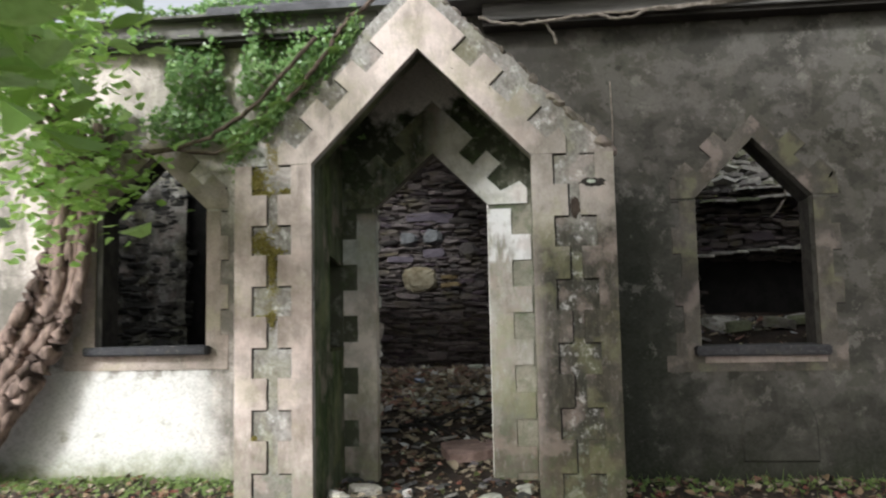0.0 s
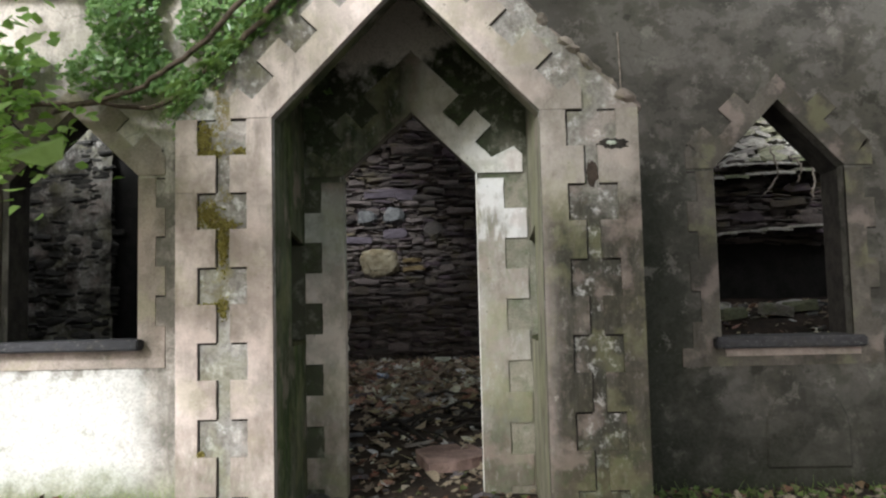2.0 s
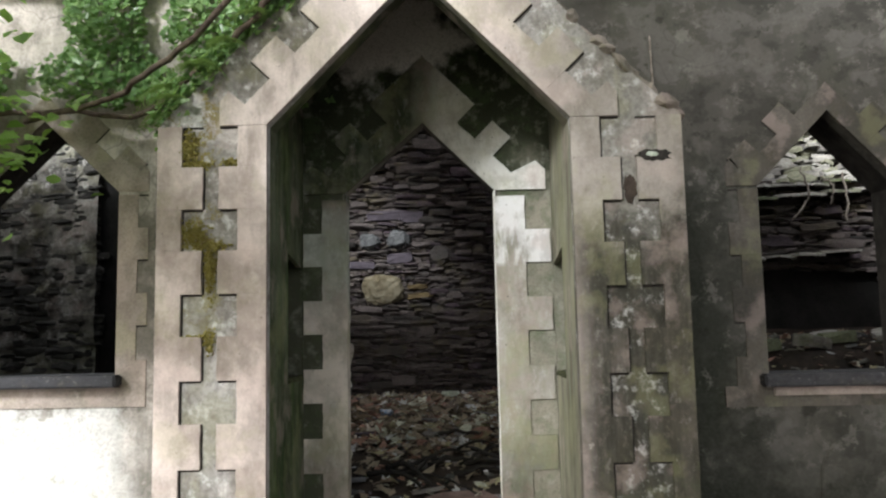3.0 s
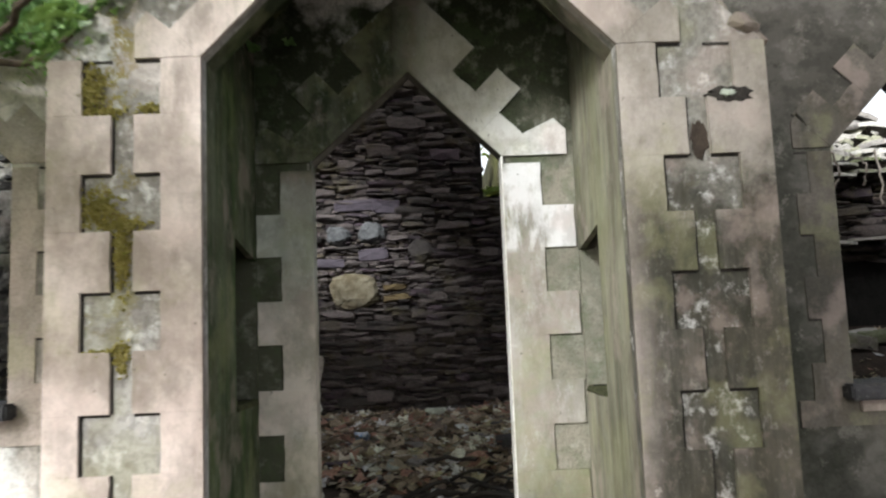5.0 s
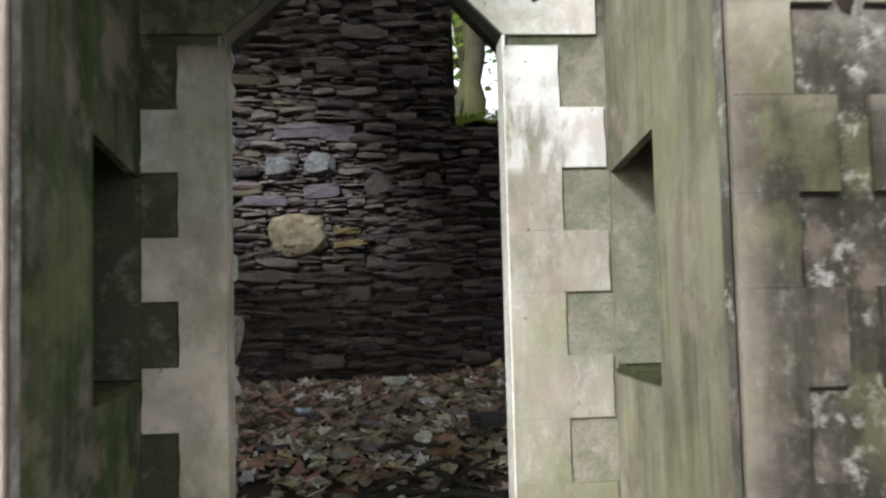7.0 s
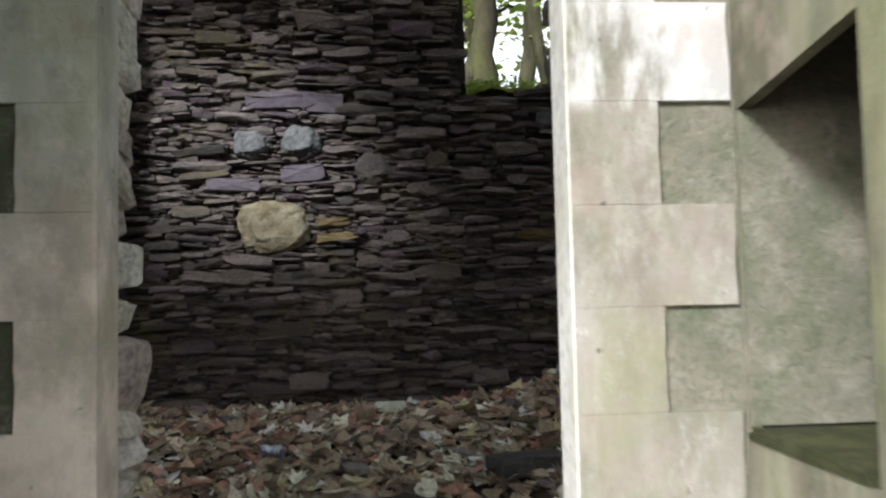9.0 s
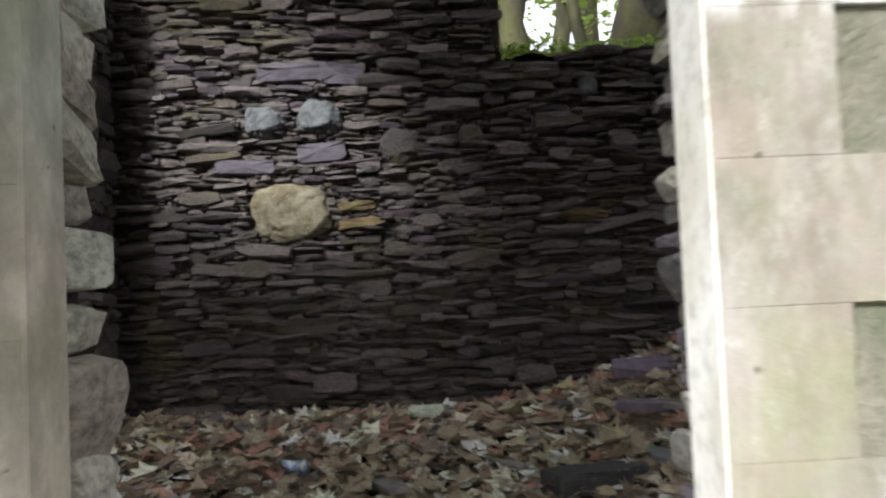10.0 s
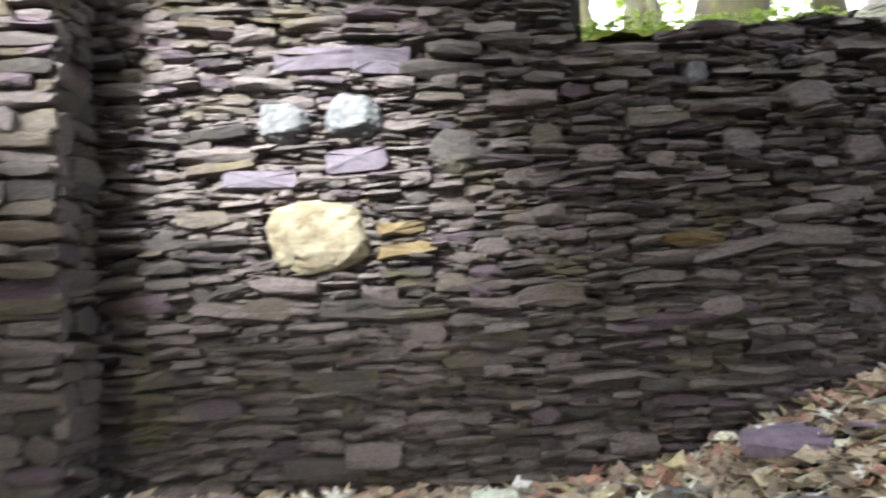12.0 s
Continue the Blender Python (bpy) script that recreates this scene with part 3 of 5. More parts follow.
def ground_height(x, y):
    """The lie of the land: level before the house, a slope of rubble within it, a bank behind it."""
    rough = 0.03 * noise.noise((x * 1.3, y * 1.3, 0)) + 0.015 * noise.noise((x * 5, y * 5, 3))
    front = 0.02 + 0.12 * smooth(-5, -0.5, y)
    inside = 0.16 + 0.70 * smooth(-0.1, 3.3, y) ** 1.0 + 0.78 * smooth(0.3, 3.2, x) * smooth(0.8, 2.4, y) - 0.22 * smooth(2.3, 3.1, x) * smooth(1.0, 2.0, y)
    bank = 2.72 + 0.10 * (y - 3.9) + 0.25 * smooth(1.2, 3.0, x) + 0.6 * smooth(2.4, 4.0, x) * smooth(3.9, 5.0, y)
    h = front + (inside - front) * smooth(-0.5, 0.4, y)
    return h + rough + (bank - h) * smooth(3.5, 3.95, y) if y < 60 else bank + rough


def ground():
    xs = [-400, -120, -40, -18, -10] + [-7 + 0.14 * i for i in range(101)] + [10, 18, 40, 120, 400]
    ys = [-400, -120, -40, -18, -10] + [-7.5 + 0.14 * i for i in range(96)] + [9, 14, 30, 59, 120, 400]
    me = bpy.data.meshes.new("ground")
    verts = [(x, y, ground_height(x, min(y, 40))) for y in ys for x in xs]
    n = len(xs)
    me.from_pydata(verts, [], [(j * n + i, j * n + i + 1, (j + 1) * n + i + 1, (j + 1) * n + i) for j in range(len(ys) - 1) for i in range(n - 1)])
    me.materials.append(M_SOIL)
    me.polygons.foreach_set("use_smooth", [True] * len(me.polygons))
    tagged(new("ground", me), "dark leaf mould and rubble sloping up inside the ruin", "ground", kind="structure")


ground()

# ---- the front wall with its door and two pointed windows ----
DOOR = (-0.53, 0.442, 2.44, 2.90, -0.02)      # left, right, spring, apex height, apex x
WEST = (-3.05, -2.03, 2.49, 2.98, -2.54)
EAST = (2.15, 3.08, 2.43, 2.92, 2.63)


def pointed(o, foot, grow=0.0):
    a, b, s, top, ax = o
    return [(a - grow, foot), (b + grow, foot), (b + grow, s), (ax, top + grow * 1.4), (a - grow, s)]


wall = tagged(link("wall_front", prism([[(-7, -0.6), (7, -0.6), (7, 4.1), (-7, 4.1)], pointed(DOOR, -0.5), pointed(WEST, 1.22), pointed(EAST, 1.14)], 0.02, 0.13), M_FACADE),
              "stained grey rendered front wall of a roofless cottage", "wall", kind="structure")
part("rubble_leaf", prism([[(-7, -0.6), (7, -0.6), (7, 4.1), (-7, 4.1)], pointed(DOOR, -0.5, 0.11), pointed(WEST, 1.22, 0.03), pointed(EAST, 1.14, 0.03)], 0.134, 0.47), M_MORTAR, wall)

# ---- the gabled porch ----
P = -0.96                                      # its rough face; quoins stand 2 cm proud
HALF, SPRING, APEX = 0.812, 2.65, 3.485
SIDE, SHOULDER, TOP = 1.40, 2.66, 4.06
LINER = 0.42
porch = tagged(link("wall_porch", prism([[(-SIDE, -0.6), (-HALF, -0.6), (-HALF, SPRING), (0, APEX), (HALF, SPRING), (HALF, -0.6), (SIDE, -0.6), (SIDE, SHOULDER), (0.98, 3.05), (0.70, 3.38), (0.52, 3.52), (0, TOP),
                                          (-SIDE, SHOULDER)]], P, P + 0.06), M_ROUGH),
               "gabled porch of weathered render with a pointed arch", "porch", kind="structure")
FRONT, RIDGE = P + 0.19, 3.93                   # back of the arched front; underside of the porch roof
part("arch_wall", prism([[(-SIDE, -0.6), (-HALF, -0.6), (-HALF, SPRING), (0, APEX), (HALF, SPRING), (HALF, -0.6), (SIDE, -0.6), (SIDE, SHOULDER), (0, TOP - 0.02),
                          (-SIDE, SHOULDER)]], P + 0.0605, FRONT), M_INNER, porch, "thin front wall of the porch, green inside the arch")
BED, EAVE = HALF + LINER, HALF + 0.031
part("porch_core", prism([[(-SIDE, -0.6), (-BED, -0.6), (-BED, 2.70), (-EAVE, 2.70), (-EAVE, RIDGE - EAVE), (0, RIDGE), (EAVE, RIDGE - EAVE), (EAVE, 2.70), (BED, 2.70),
                           (BED, -0.6), (SIDE, -0.6), (SIDE, SHOULDER), (0, TOP - 0.02), (-SIDE, SHOULDER)]], FRONT + 0.0005, 0.0195), M_ROUGH, porch)
NICHE = [(-0.44, 1.24), (0.012, 1.24), (0.012, 1.945), (-0.44, 2.01)]
FLANK = [(FRONT + 0.001, -0.6), (0.0193, -0.6), (0.0193, RIDGE - HALF - 0.02), (FRONT + 0.001, RIDGE - HALF - 0.02)]
FILL = [(FRONT + 0.001, -0.6), (0.0193, -0.6), (0.0193, 2.698), (FRONT + 0.001, 2.698)]
HOLLOW = [(-0.44, 1.24), (0.012, 1.24), (0.012, 2.5), (-0.44, 2.5)]
for e in (-1, 1):
    x0, x1, x2 = e * HALF, e * (HALF + 0.03), e * (HALF + LINER - 0.002)
    part("porch_side", prism([FLANK, NICHE], min(x0, x1), max(x0, x1), "x"), M_INNER, porch, "green stained inner side, shade painted in, with a broken niche")
    part("porch_core", prism([FILL, HOLLOW], min(x1 + e * 0.001, x2), max(x1 + e * 0.001, x2), "x"), M_MORTAR, porch)
part("niche_sill", box(HALF - 0.006, HALF + 0.3, -0.43, 0.008, 1.235, 1.265, wear=0.008), M_SILLMOSS, porch, "mossy niche sill")
part("niche_sill", box(-HALF - 0.3, -HALF + 0.006, -0.43, 0.008, 1.235, 1.265, wear=0.008), M_SILLMOSS, porch, "mossy niche sill")
for x0, x1 in ((HALF + 0.002, HALF + 0.40), (-HALF - 0.40, -HALF - 0.002)):
    part("niche_cheek", box(x0, x1, 0.0035, 0.0115, 1.27, 2.3), M_PORCHEND, porch)
part("porch_end", prism([[(HALF - 0.002, 0.0), (HALF - 0.002, RIDGE - HALF), (0, RIDGE - 0.003), (-HALF + 0.002, RIDGE - HALF), (-HALF + 0.002, 0.0)], pointed(DOOR, 0.002, 0.02)], 0.014, 0.022), M_PORCHEND, porch, "rough damp render round the doorway, porch shade painted in")
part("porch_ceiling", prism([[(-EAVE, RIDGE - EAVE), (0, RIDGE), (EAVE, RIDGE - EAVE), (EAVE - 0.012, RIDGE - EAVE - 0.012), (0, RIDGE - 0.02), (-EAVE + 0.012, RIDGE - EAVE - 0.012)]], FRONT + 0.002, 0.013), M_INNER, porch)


def quoin(points, y, material, parent, depth=0.03, outer=None):
    """A block of render; its outer arris, where it meets the rough face, is worn and uneven."""
    line = []
    for i, ((x0, z0), (x1, z1)) in enumerate(zip(points, points[1:] + points[:1])):
        n = max(2, int(math.hypot(x1 - x0, z1 - z0) / 0.03)) if i == outer else 1
        ex, ez = (z1 - z0), -(x1 - x0)
        size = math.hypot(ex, ez)
        for k in range(n):
            x, z = x0 + (x1 - x0) * k / n, z0 + (z1 - z0) * k / n
            d = 0.005 * noise.noise((x * 11, z * 11, y)) + 0.004 * noise.noise((x * 41, z * 41, y)) if k else 0.0
            line.append((x + ex / size * d, z + ez / size * d))
    part("quoin", slab(line, y, depth), material, parent)


def jamb_quoins(inner, short, long, sign, tops, y, material, parent, period, recess, floor=0.0):
    """Alternate short and long blocks up one edge; sign is the way they reach from that edge. Dark strips along the
    recesses paint their dirt and shadow.
    """
    joint, back = bmesh.new(), y + (0.0195 if y != 0.013 else 0.0065)
    for top in tops:
        a, b = (inner, inner + sign * short), (inner, inner + sign * long)
        for (p, q), z0, z1 in ((a, top - recess, top), (b, top - period, top - recess)):
            if z1 > floor:
                quoin([(p, max(z0, floor - 0.2)), (q, max(z0, floor - 0.2)), (q, z1), (p, z1)], y, material, parent, outer=1)
        lo, hi = sorted((a[1], b[1]))
        if top > floor:
            box(lo + 0.004, hi - 0.002, back - 0.0035, back + 0.004, top - 0.011, top - 0.0005, joint)
            if sign > 0 and y != 0.013:
                box(a[1] + 0.0005, a[1] + 0.010, back - 0.0035, back + 0.004, top - recess, top - 0.002, joint)
                if y < -0.5:
                    box(b[1] + 0.0005, b[1] + 0.009, back - 0.0035, back + 0.004, top - period, top - recess, joint)
    part("joint_dirt_shadow", joint, M_MORTAR, parent)


def arch_quoins(foot, apex, count, short, long, y, material, parent, first_long, kite):
    """Blocks up one slope of a pointed arch, from its springing to its apex."""
    fx, fz = foot
    dx, dz = apex[0] - fx, apex[1] - fz
    L = math.hypot(dx, dz)
    ux, uz = dx / L, dz / L
    nx, nz = (-uz, ux) if dx < 0 else (uz, -ux)
    nx, nz = (nx, nz) if nz > 0 else (-nx, -nz)
    at = lambda s, w: (fx + ux * s + nx * w, fz + uz * s + nz * w)
    end = lambda w: (apex[0] - fx - nx * w) / ux
    for i in range(count):
        w = long if (i % 2 == 0) == first_long else short
        s0, s1 = L * i / count, L * (i + 1) / count
        if i == count - 1:
            quoin([at(s0, 0), at(end(0), 0), at(end(w), w), at(s0, w)], y, material, parent, outer=2)
        else:
            quoin([at(s0, 0), at(s1, 0), at(s1, w), at(s0, w)], y, material, parent, outer=2)
        if w == long:
            # A dark strip beside each long block paints dirt and shadow together
            b = y + (0.0195 if y != 0.013 else 0.0065)
            part("joint_dirt_shadow", slab([at(s0 - 0.009, short), at(s0 - 0.0005, short), at(s0 - 0.0005, long), at(s0 - 0.009, long)], b - 0.0035, 0.01, 0.0005), M_MORTAR, parent)
    sx = 1 if dx < 0 else -1
    quoin([(fx, fz), (fx + sx * kite, fz), (fx + sx * kite, fz + 0.13), (fx + sx * kite * 0.82, fz + 0.19), at(0, short)], y, material, parent)


PORCH_TOPS = [2.648 - 0.4515 * k for k in range(6)]
for s in (-1, 1):
    jamb_quoins(s * HALF, 0.155, 0.258, s, PORCH_TOPS, P - 0.02, M_QUOIN, porch, 0.4515, 0.222)
    jamb_quoins(s * SIDE, 0.132, 0.245, -s, PORCH_TOPS, P - 0.02, M_QUOIN, porch, 0.4515, 0.222)
    arch_quoins((s * HALF, SPRING), (0, APEX), 6, 0.165, 0.31, P - 0.02, M_QUOIN, porch, False, 0.255)

DOOR_TOPS = [2.40 - 0.437 * k for k in range(6)]
door = tagged(new("door_1"), "empty pointed doorway framed in weathered rendered quoins", "doorway", kind="structure")
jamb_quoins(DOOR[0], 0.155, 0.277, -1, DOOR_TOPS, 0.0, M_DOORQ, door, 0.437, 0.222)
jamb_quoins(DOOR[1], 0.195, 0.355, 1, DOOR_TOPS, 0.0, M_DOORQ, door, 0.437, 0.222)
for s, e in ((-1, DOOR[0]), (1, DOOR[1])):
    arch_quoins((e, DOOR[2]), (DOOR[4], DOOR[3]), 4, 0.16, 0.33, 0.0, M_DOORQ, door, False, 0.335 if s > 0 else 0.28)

# East reveal coloured near white for the strong light on it
for x in (DOOR[0], DOOR[1]):
    part("reveal", box(x - 0.005, x + 0.005, 0.0008, 0.1335, -0.1, DOOR[2] - 0.002), M_REVEAL if x > 0 else M_DOORQ, door, "smooth reveal, the east one painted bright as if lit")
# Two tones of one render; the east one holds that side's shade
M_WINQ_WEST = stucco("window_quoin_pale", (0.44, 0.37, 0.33), (0.28, 0.24, 0.21), (0.55, 0.5, 0.46), (0.25, 0.25, 0.18), 22.0, 60, 0.25, 0.3)
M_WINQ_EAST = stucco("window_quoin_grey", (0.145, 0.13, 0.112), (0.075, 0.07, 0.06), (0.24, 0.22, 0.2), (0.07, 0.075, 0.045), 27.0, 60, 0.3, 0.4)


def window(name, o, sill, material, label):
    w = tagged(new(name), label, "window", kind="structure")
    tops = [o[2] - 0.02 - 0.43 * k for k in range(3)]
    for e, s in ((o[0], -1), (o[1], 1)):
        jamb_quoins(e, 0.13, 0.20, s, tops, 0.013, material, w, 0.43, 0.22, sill)
        arch_quoins((e, o[2]), (o[4], o[3]), 4, 0.13, 0.26, 0.013, material, w, True, 0.2)
    part("apron", slab([(o[0] - 0.28, sill - 0.2), (o[1] + 0.2, sill - 0.2), (o[1] + 0.2, sill - 0.07), (o[0] - 0.28, sill - 0.07)], 0.010, 0.03), material, w)
    bm = box(o[0] - 0.06, o[1] + 0.045, -0.09, 0.40, sill - 0.075, sill + 0.005, wear=0.012)
    for v in bm.verts:
        v.co.z += 0.012 * noise.noise(v.co * 4.0)
        v.co.y += 0.012 * noise.noise(v.co * 5.0 + Vector((3, 1, 0)))
    part("window_sill", bm, M_SLATE, w, "thick dark slate sill with chipped edges")
    return w


def gable_edge():
    """Broken rubble showing along the eastern slope of the porch gable, where the render has gone."""
    rng = random.Random(301)
    line = [(1.40, 2.67), (1.28, 2.80), (1.00, 3.06), (0.70, 3.39), (0.52, 3.54), (0.0, 4.06)]
    for (x0, z0), (x1, z1) in zip(line, line[1:]):
        n = max(2, int(math.hypot(x1 - x0, z1 - z0) / 0.075))
        for k in range(n):
            t = (k + rng.random() * 0.6) / n
            w = rng.uniform(0.06, 0.15)
            bm = bmesh.new()
            bmesh.ops.create_icosphere(bm, subdivisions=2, radius=0.5)
            for v in bm.verts:
                v.co *= 1 + 0.45 * noise.noise(v.co * 2.4 + Vector((k * 3.1, x0 * 9, 0)))
            ob = part("stone", bm, M_BROKEN, porch)
            ob.matrix_local = Matrix.LocRotScale((x0 + (x1 - x0) * t, P + rng.uniform(-0.005, 0.12), z0 + (z1 - z0) * t - 0.012), Euler((rng.uniform(-0.5, 0.5), rng.uniform(0.3, 1.2), 0)), (w, w * 0.8, w * rng.uniform(0.4, 0.75)))


M_BROKEN = stucco("broken_render", (0.30, 0.26, 0.22), (0.12, 0.105, 0.085), (0.5, 0.47, 0.42), (0.16, 0.17, 0.08), 61.0, 45, 0.9, 0.4)
gable_edge()
window("window_1", WEST, 1.29, M_WINQ_WEST, "glassless pointed window with pale quoins and slate sill")
window("window_2", EAST, 1.215, M_WINQ_EAST, "glassless pointed window with grey quoins and slate sill")

part("pale_strip", slab([(EAST[0] + 0.02, 1.085), (EAST[1] + 0.03, 1.085), (EAST[1] + 0.03, 1.138), (EAST[0] + 0.02, 1.138)], -0.012, 0.04, 0.003), M_WINQ_WEST, wall, "pale strip under the sill")

# ---- eaves ----
roof = tagged(new("roof"), "eaves of the ruin, with unseen roof slopes added to block light", "roof", kind="structure")
# Unseen slopes added to block light, gapped for sun on the back wall
for x0, x1, low, back in ((-7, -3.42, -0.34, 1.15), (-3.418, -1.9, 1.0, 2.7), (-1.898, -0.5, -0.34, 1.8), (-0.498, 0.45, -0.34, 2.5), (0.452, 2.7, -0.34, 3.2)):
    foot_z, rise = 4.10 + 0.59 * (low + 0.34), 0.59 * (back - low)
    part("slope", prism([[(low, foot_z), (low, foot_z + 0.06), (back, foot_z + 0.06 + rise), (back, foot_z + rise)]], x0, x1, "x"), M_ROOF, roof, "unseen roof slope, added to block light")
part("soffit_board", box(-7, 7, -0.30, 0.10, 4.115, 4.135), M_FASCIA, roof)
for x0, x1 in ((-7, -0.45), (0.45, 7)):
    part("fascia", box(x0, x1, -0.20, -0.165, 3.965, 4.115, wear=0.006), M_FASCIA, roof, "grey weathered fascia board")
    # Dark strip below the fascia, put there as the eaves' shadow line
    part("wall_plate", box(x0, x1, -0.16, 0.015, 3.93, 4.11), M_DARKWOOD, roof, "dark strip standing for the shadow under the eaves")

# ---- rubble walls ----
BACK = 3.45


def split(u0, u1, v0, v1, rng, wide, high):
    """Cuts a rectangle of wall at random into flat stones."""
    w, h = u1 - u0, v1 - v0
    if w < wide * rng.uniform(0.45, 1.9) and h < high * rng.uniform(0.45, 2.0):
        return [(u0, u1, v0, v1)]
    f = rng.uniform(0.32, 0.68)
    if w / wide > h / high * rng.uniform(0.7, 1.4):
        c = u0 + w * f
        return split(u0, c, v0, v1, rng, wide, high) + split(c, u1, v0, v1, rng, wide, high)
    c = v0 + h * f
    return split(u0, u1, v0, c, rng, wide, high) + split(u0, u1, c, v1, rng, wide, high)


def stone_shape(rng, points=0, square=0.62):
    """One rough flat stone in a unit box that faces -y, its back at y = 0. points: a rounded boulder of so many corners."""
    ring = []
    if points:
        for k in range(points):
            a = 2 * math.pi * (k + rng.uniform(-0.25, 0.25)) / points
            c, s = math.cos(a), math.sin(a)
            e = square * rng.uniform(0.75, 1.3)
            ring.append((0.5 * math.copysign(abs(c) ** e, c) * rng.uniform(0.9, 1.06), 0.5 * math.copysign(abs(s) ** e, s) * rng.uniform(0.88, 1.06)))
    else:
        left, right = rng.uniform(0.42, 1.0), rng.uniform(0.42, 1.0)
        lean = rng.uniform(-0.12, 0.12)
        ring.append((-0.52, rng.uniform(-0.15, 0.15)))
        for u, h in ((-0.5, left), (-0.18, rng.uniform(0.80, 1.12)), (0.2, rng.uniform(0.80, 1.12)), (0.5, right)):
            ring.append((u + rng.uniform(-0.06, 0.06), -0.52 * h + lean * u))
        ring.append((0.52, rng.uniform(-0.15, 0.15)))
        for u, h in ((0.48, right), (0.16, rng.uniform(0.78, 1.15)), (-0.2, rng.uniform(0.78, 1.15)), (-0.5, left)):
            ring.append((u + rng.uniform(-0.06, 0.06), 0.52 * h + lean * u))
    n = len(ring)
    tip, slant = rng.uniform(-0.15, 0.15), rng.uniform(-0.25, 0.25)
    verts = [(u, 0, v) for u, v in ring]
    verts += [(u, -rng.uniform(0.55, 0.85) + slant * v + tip * u, v) for u, v in ring]
    verts += [(u * 0.965 + rng.uniform(-0.02, 0.02), -rng.uniform(0.85, 1.0) + slant * v + tip * u, v * 0.86 + rng.uniform(-0.09, 0.09)) for u, v in ring]
    faces = [(i + r * n, (i + 1) % n + r * n, (i + 1) % n + (r + 1) * n, i + (r + 1) * n) for r in (0, 1) for i in range(n)]
    verts.append((rng.uniform(-0.2, 0.2), -rng.uniform(0.88, 1.12), rng.uniform(-0.2, 0.2)))
    faces += [(2 * n + i, 2 * n + (i + 1) % n, 3 * n) for i in range(n)]
    return verts, faces


stone_rng = random.Random(5)
STONES = [stone_shape(stone_rng) for _ in range(48)]


def stone_mesh(name, shape, material):
    me = bpy.data.meshes.new(name)
    me.from_pydata(shape[0], [], shape[1])
    me.materials.append(material)
    return me


STONE_MESHES = [stone_mesh("stone", s, M_STONE) for s in STONES]
JAMB_STONES = [stone_shape(stone_rng, 10, 0.3) for _ in range(24)]
JAMB_MESHES = [stone_mesh("stone", s, M_JAMB) for s in JAMB_STONES]
JAMB_MESHES_EAST = [stone_mesh("stone", s, M_JAMB_EAST) for s in JAMB_STONES]


def rubble_wall(owner, frame_matrix, rect, seed, wide, high, keep, near, depth, meshes, far_material, limit=300, gap=0.008):
    """Lays stones on a wall face: singly where near(u, v), joined beyond. keep(u, v) says where the wall stands."""
    rng = random.Random(seed)
    joined, count = Soup(), 0
    for u0, u1, v0, v1 in split(*rect, rng, wide, high):
        u, v = (u0 + u1) / 2, (v0 + v1) / 2
        if not keep(u, v):
            continue
        sway = 0.05 * noise.noise((u * 1.1, v * 2.0, seed)) + 0.012 * noise.noise((u * 4.0, v * 5.0, seed))
        m = frame_matrix @ Matrix.LocRotScale((u, 0, v + sway), Euler((rng.uniform(-0.3, 0.3), rng.gauss(0, 0.07), rng.uniform(-0.16, 0.16))),
                                              ((u1 - u0) * rng.uniform(0.97, 1.08), depth * rng.uniform(0.45, 1.3), (v1 - v0) * rng.uniform(0.92, 1.12)))
        i = rng.randrange(len(meshes))
        if near(u, v) and count < limit:
            ob = new("stone", meshes[i])
            ob.parent, ob.matrix_local = owner, m
            count += 1
        else:
            joined.add([m @ Vector(p) for p in STONES[i][0]], STONES[i][1])
    if joined.faces:
        tagged(joined.object("rubble_stones", far_material, owner), kind="stuff")


def wall_top(x):
    return 4.4 if x < 0.53 else 2.90 + 0.12 * noise.noise((x * 2.0, 0, 0)) + 0.16 * smooth(2.2, 3.4, x)


# single stones that stand out in the back wall: place, size, material
FEATURES = [("boulder", -0.606, 2.01, 0.50, 0.33, 0.16, M_CREAM), ("quartz_stone", -0.443, 2.55, 0.27, 0.23, 0.15, M_BLUEGREY), ("quartz_stone", -0.76, 2.53, 0.25, 0.20, 0.15, M_BLUEGREY),
            ("purple_stone", -0.44, 2.345, 0.28, 0.10, 0.10, M_PURPLE), ("purple_stone", -0.60, 2.80, 0.36, 0.10, 0.09, M_PURPLE), ("purple_stone", -0.30, 2.79, 0.25, 0.12, 0.10, M_PURPLE),
            ("purple_stone", -0.87, 2.27, 0.34, 0.08, 0.09, M_PURPLE), ("ochre_stone", -0.25, 2.03, 0.20, 0.055, 0.09, M_OCHRE), ("ochre_stone", -0.22, 1.93, 0.24, 0.06, 0.10, M_OCHRE),
            ("ochre_stone", 1.05, 1.93, 0.26, 0.07, 0.10, M_OCHRE), ("round_stone", 0.01, 2.37, 0.27, 0.23, 0.13, M_STONE), ("round_stone", 0.42, 2.42, 0.17, 0.14, 0.12, M_STONE),
            ("round_stone", 1.11, 2.68, 0.13, 0.17, 0.13, M_BLUEGREY), ("round_stone", 1.62, 2.56, 0.32, 0.18, 0.13, M_STONE), ("round_stone", 0.16, 1.93, 0.19, 0.12, 0.11, M_STONE),
            ("round_stone", 1.30, 2.36, 0.22, 0.15, 0.12, M_STONE), ("round_stone", 0.66, 2.32, 0.26, 0.12, 0.11, M_STONE), ("round_stone", 1.85, 2.30, 0.25, 0.16, 0.12, M_STONE)]


feature_rng = random.Random(66)
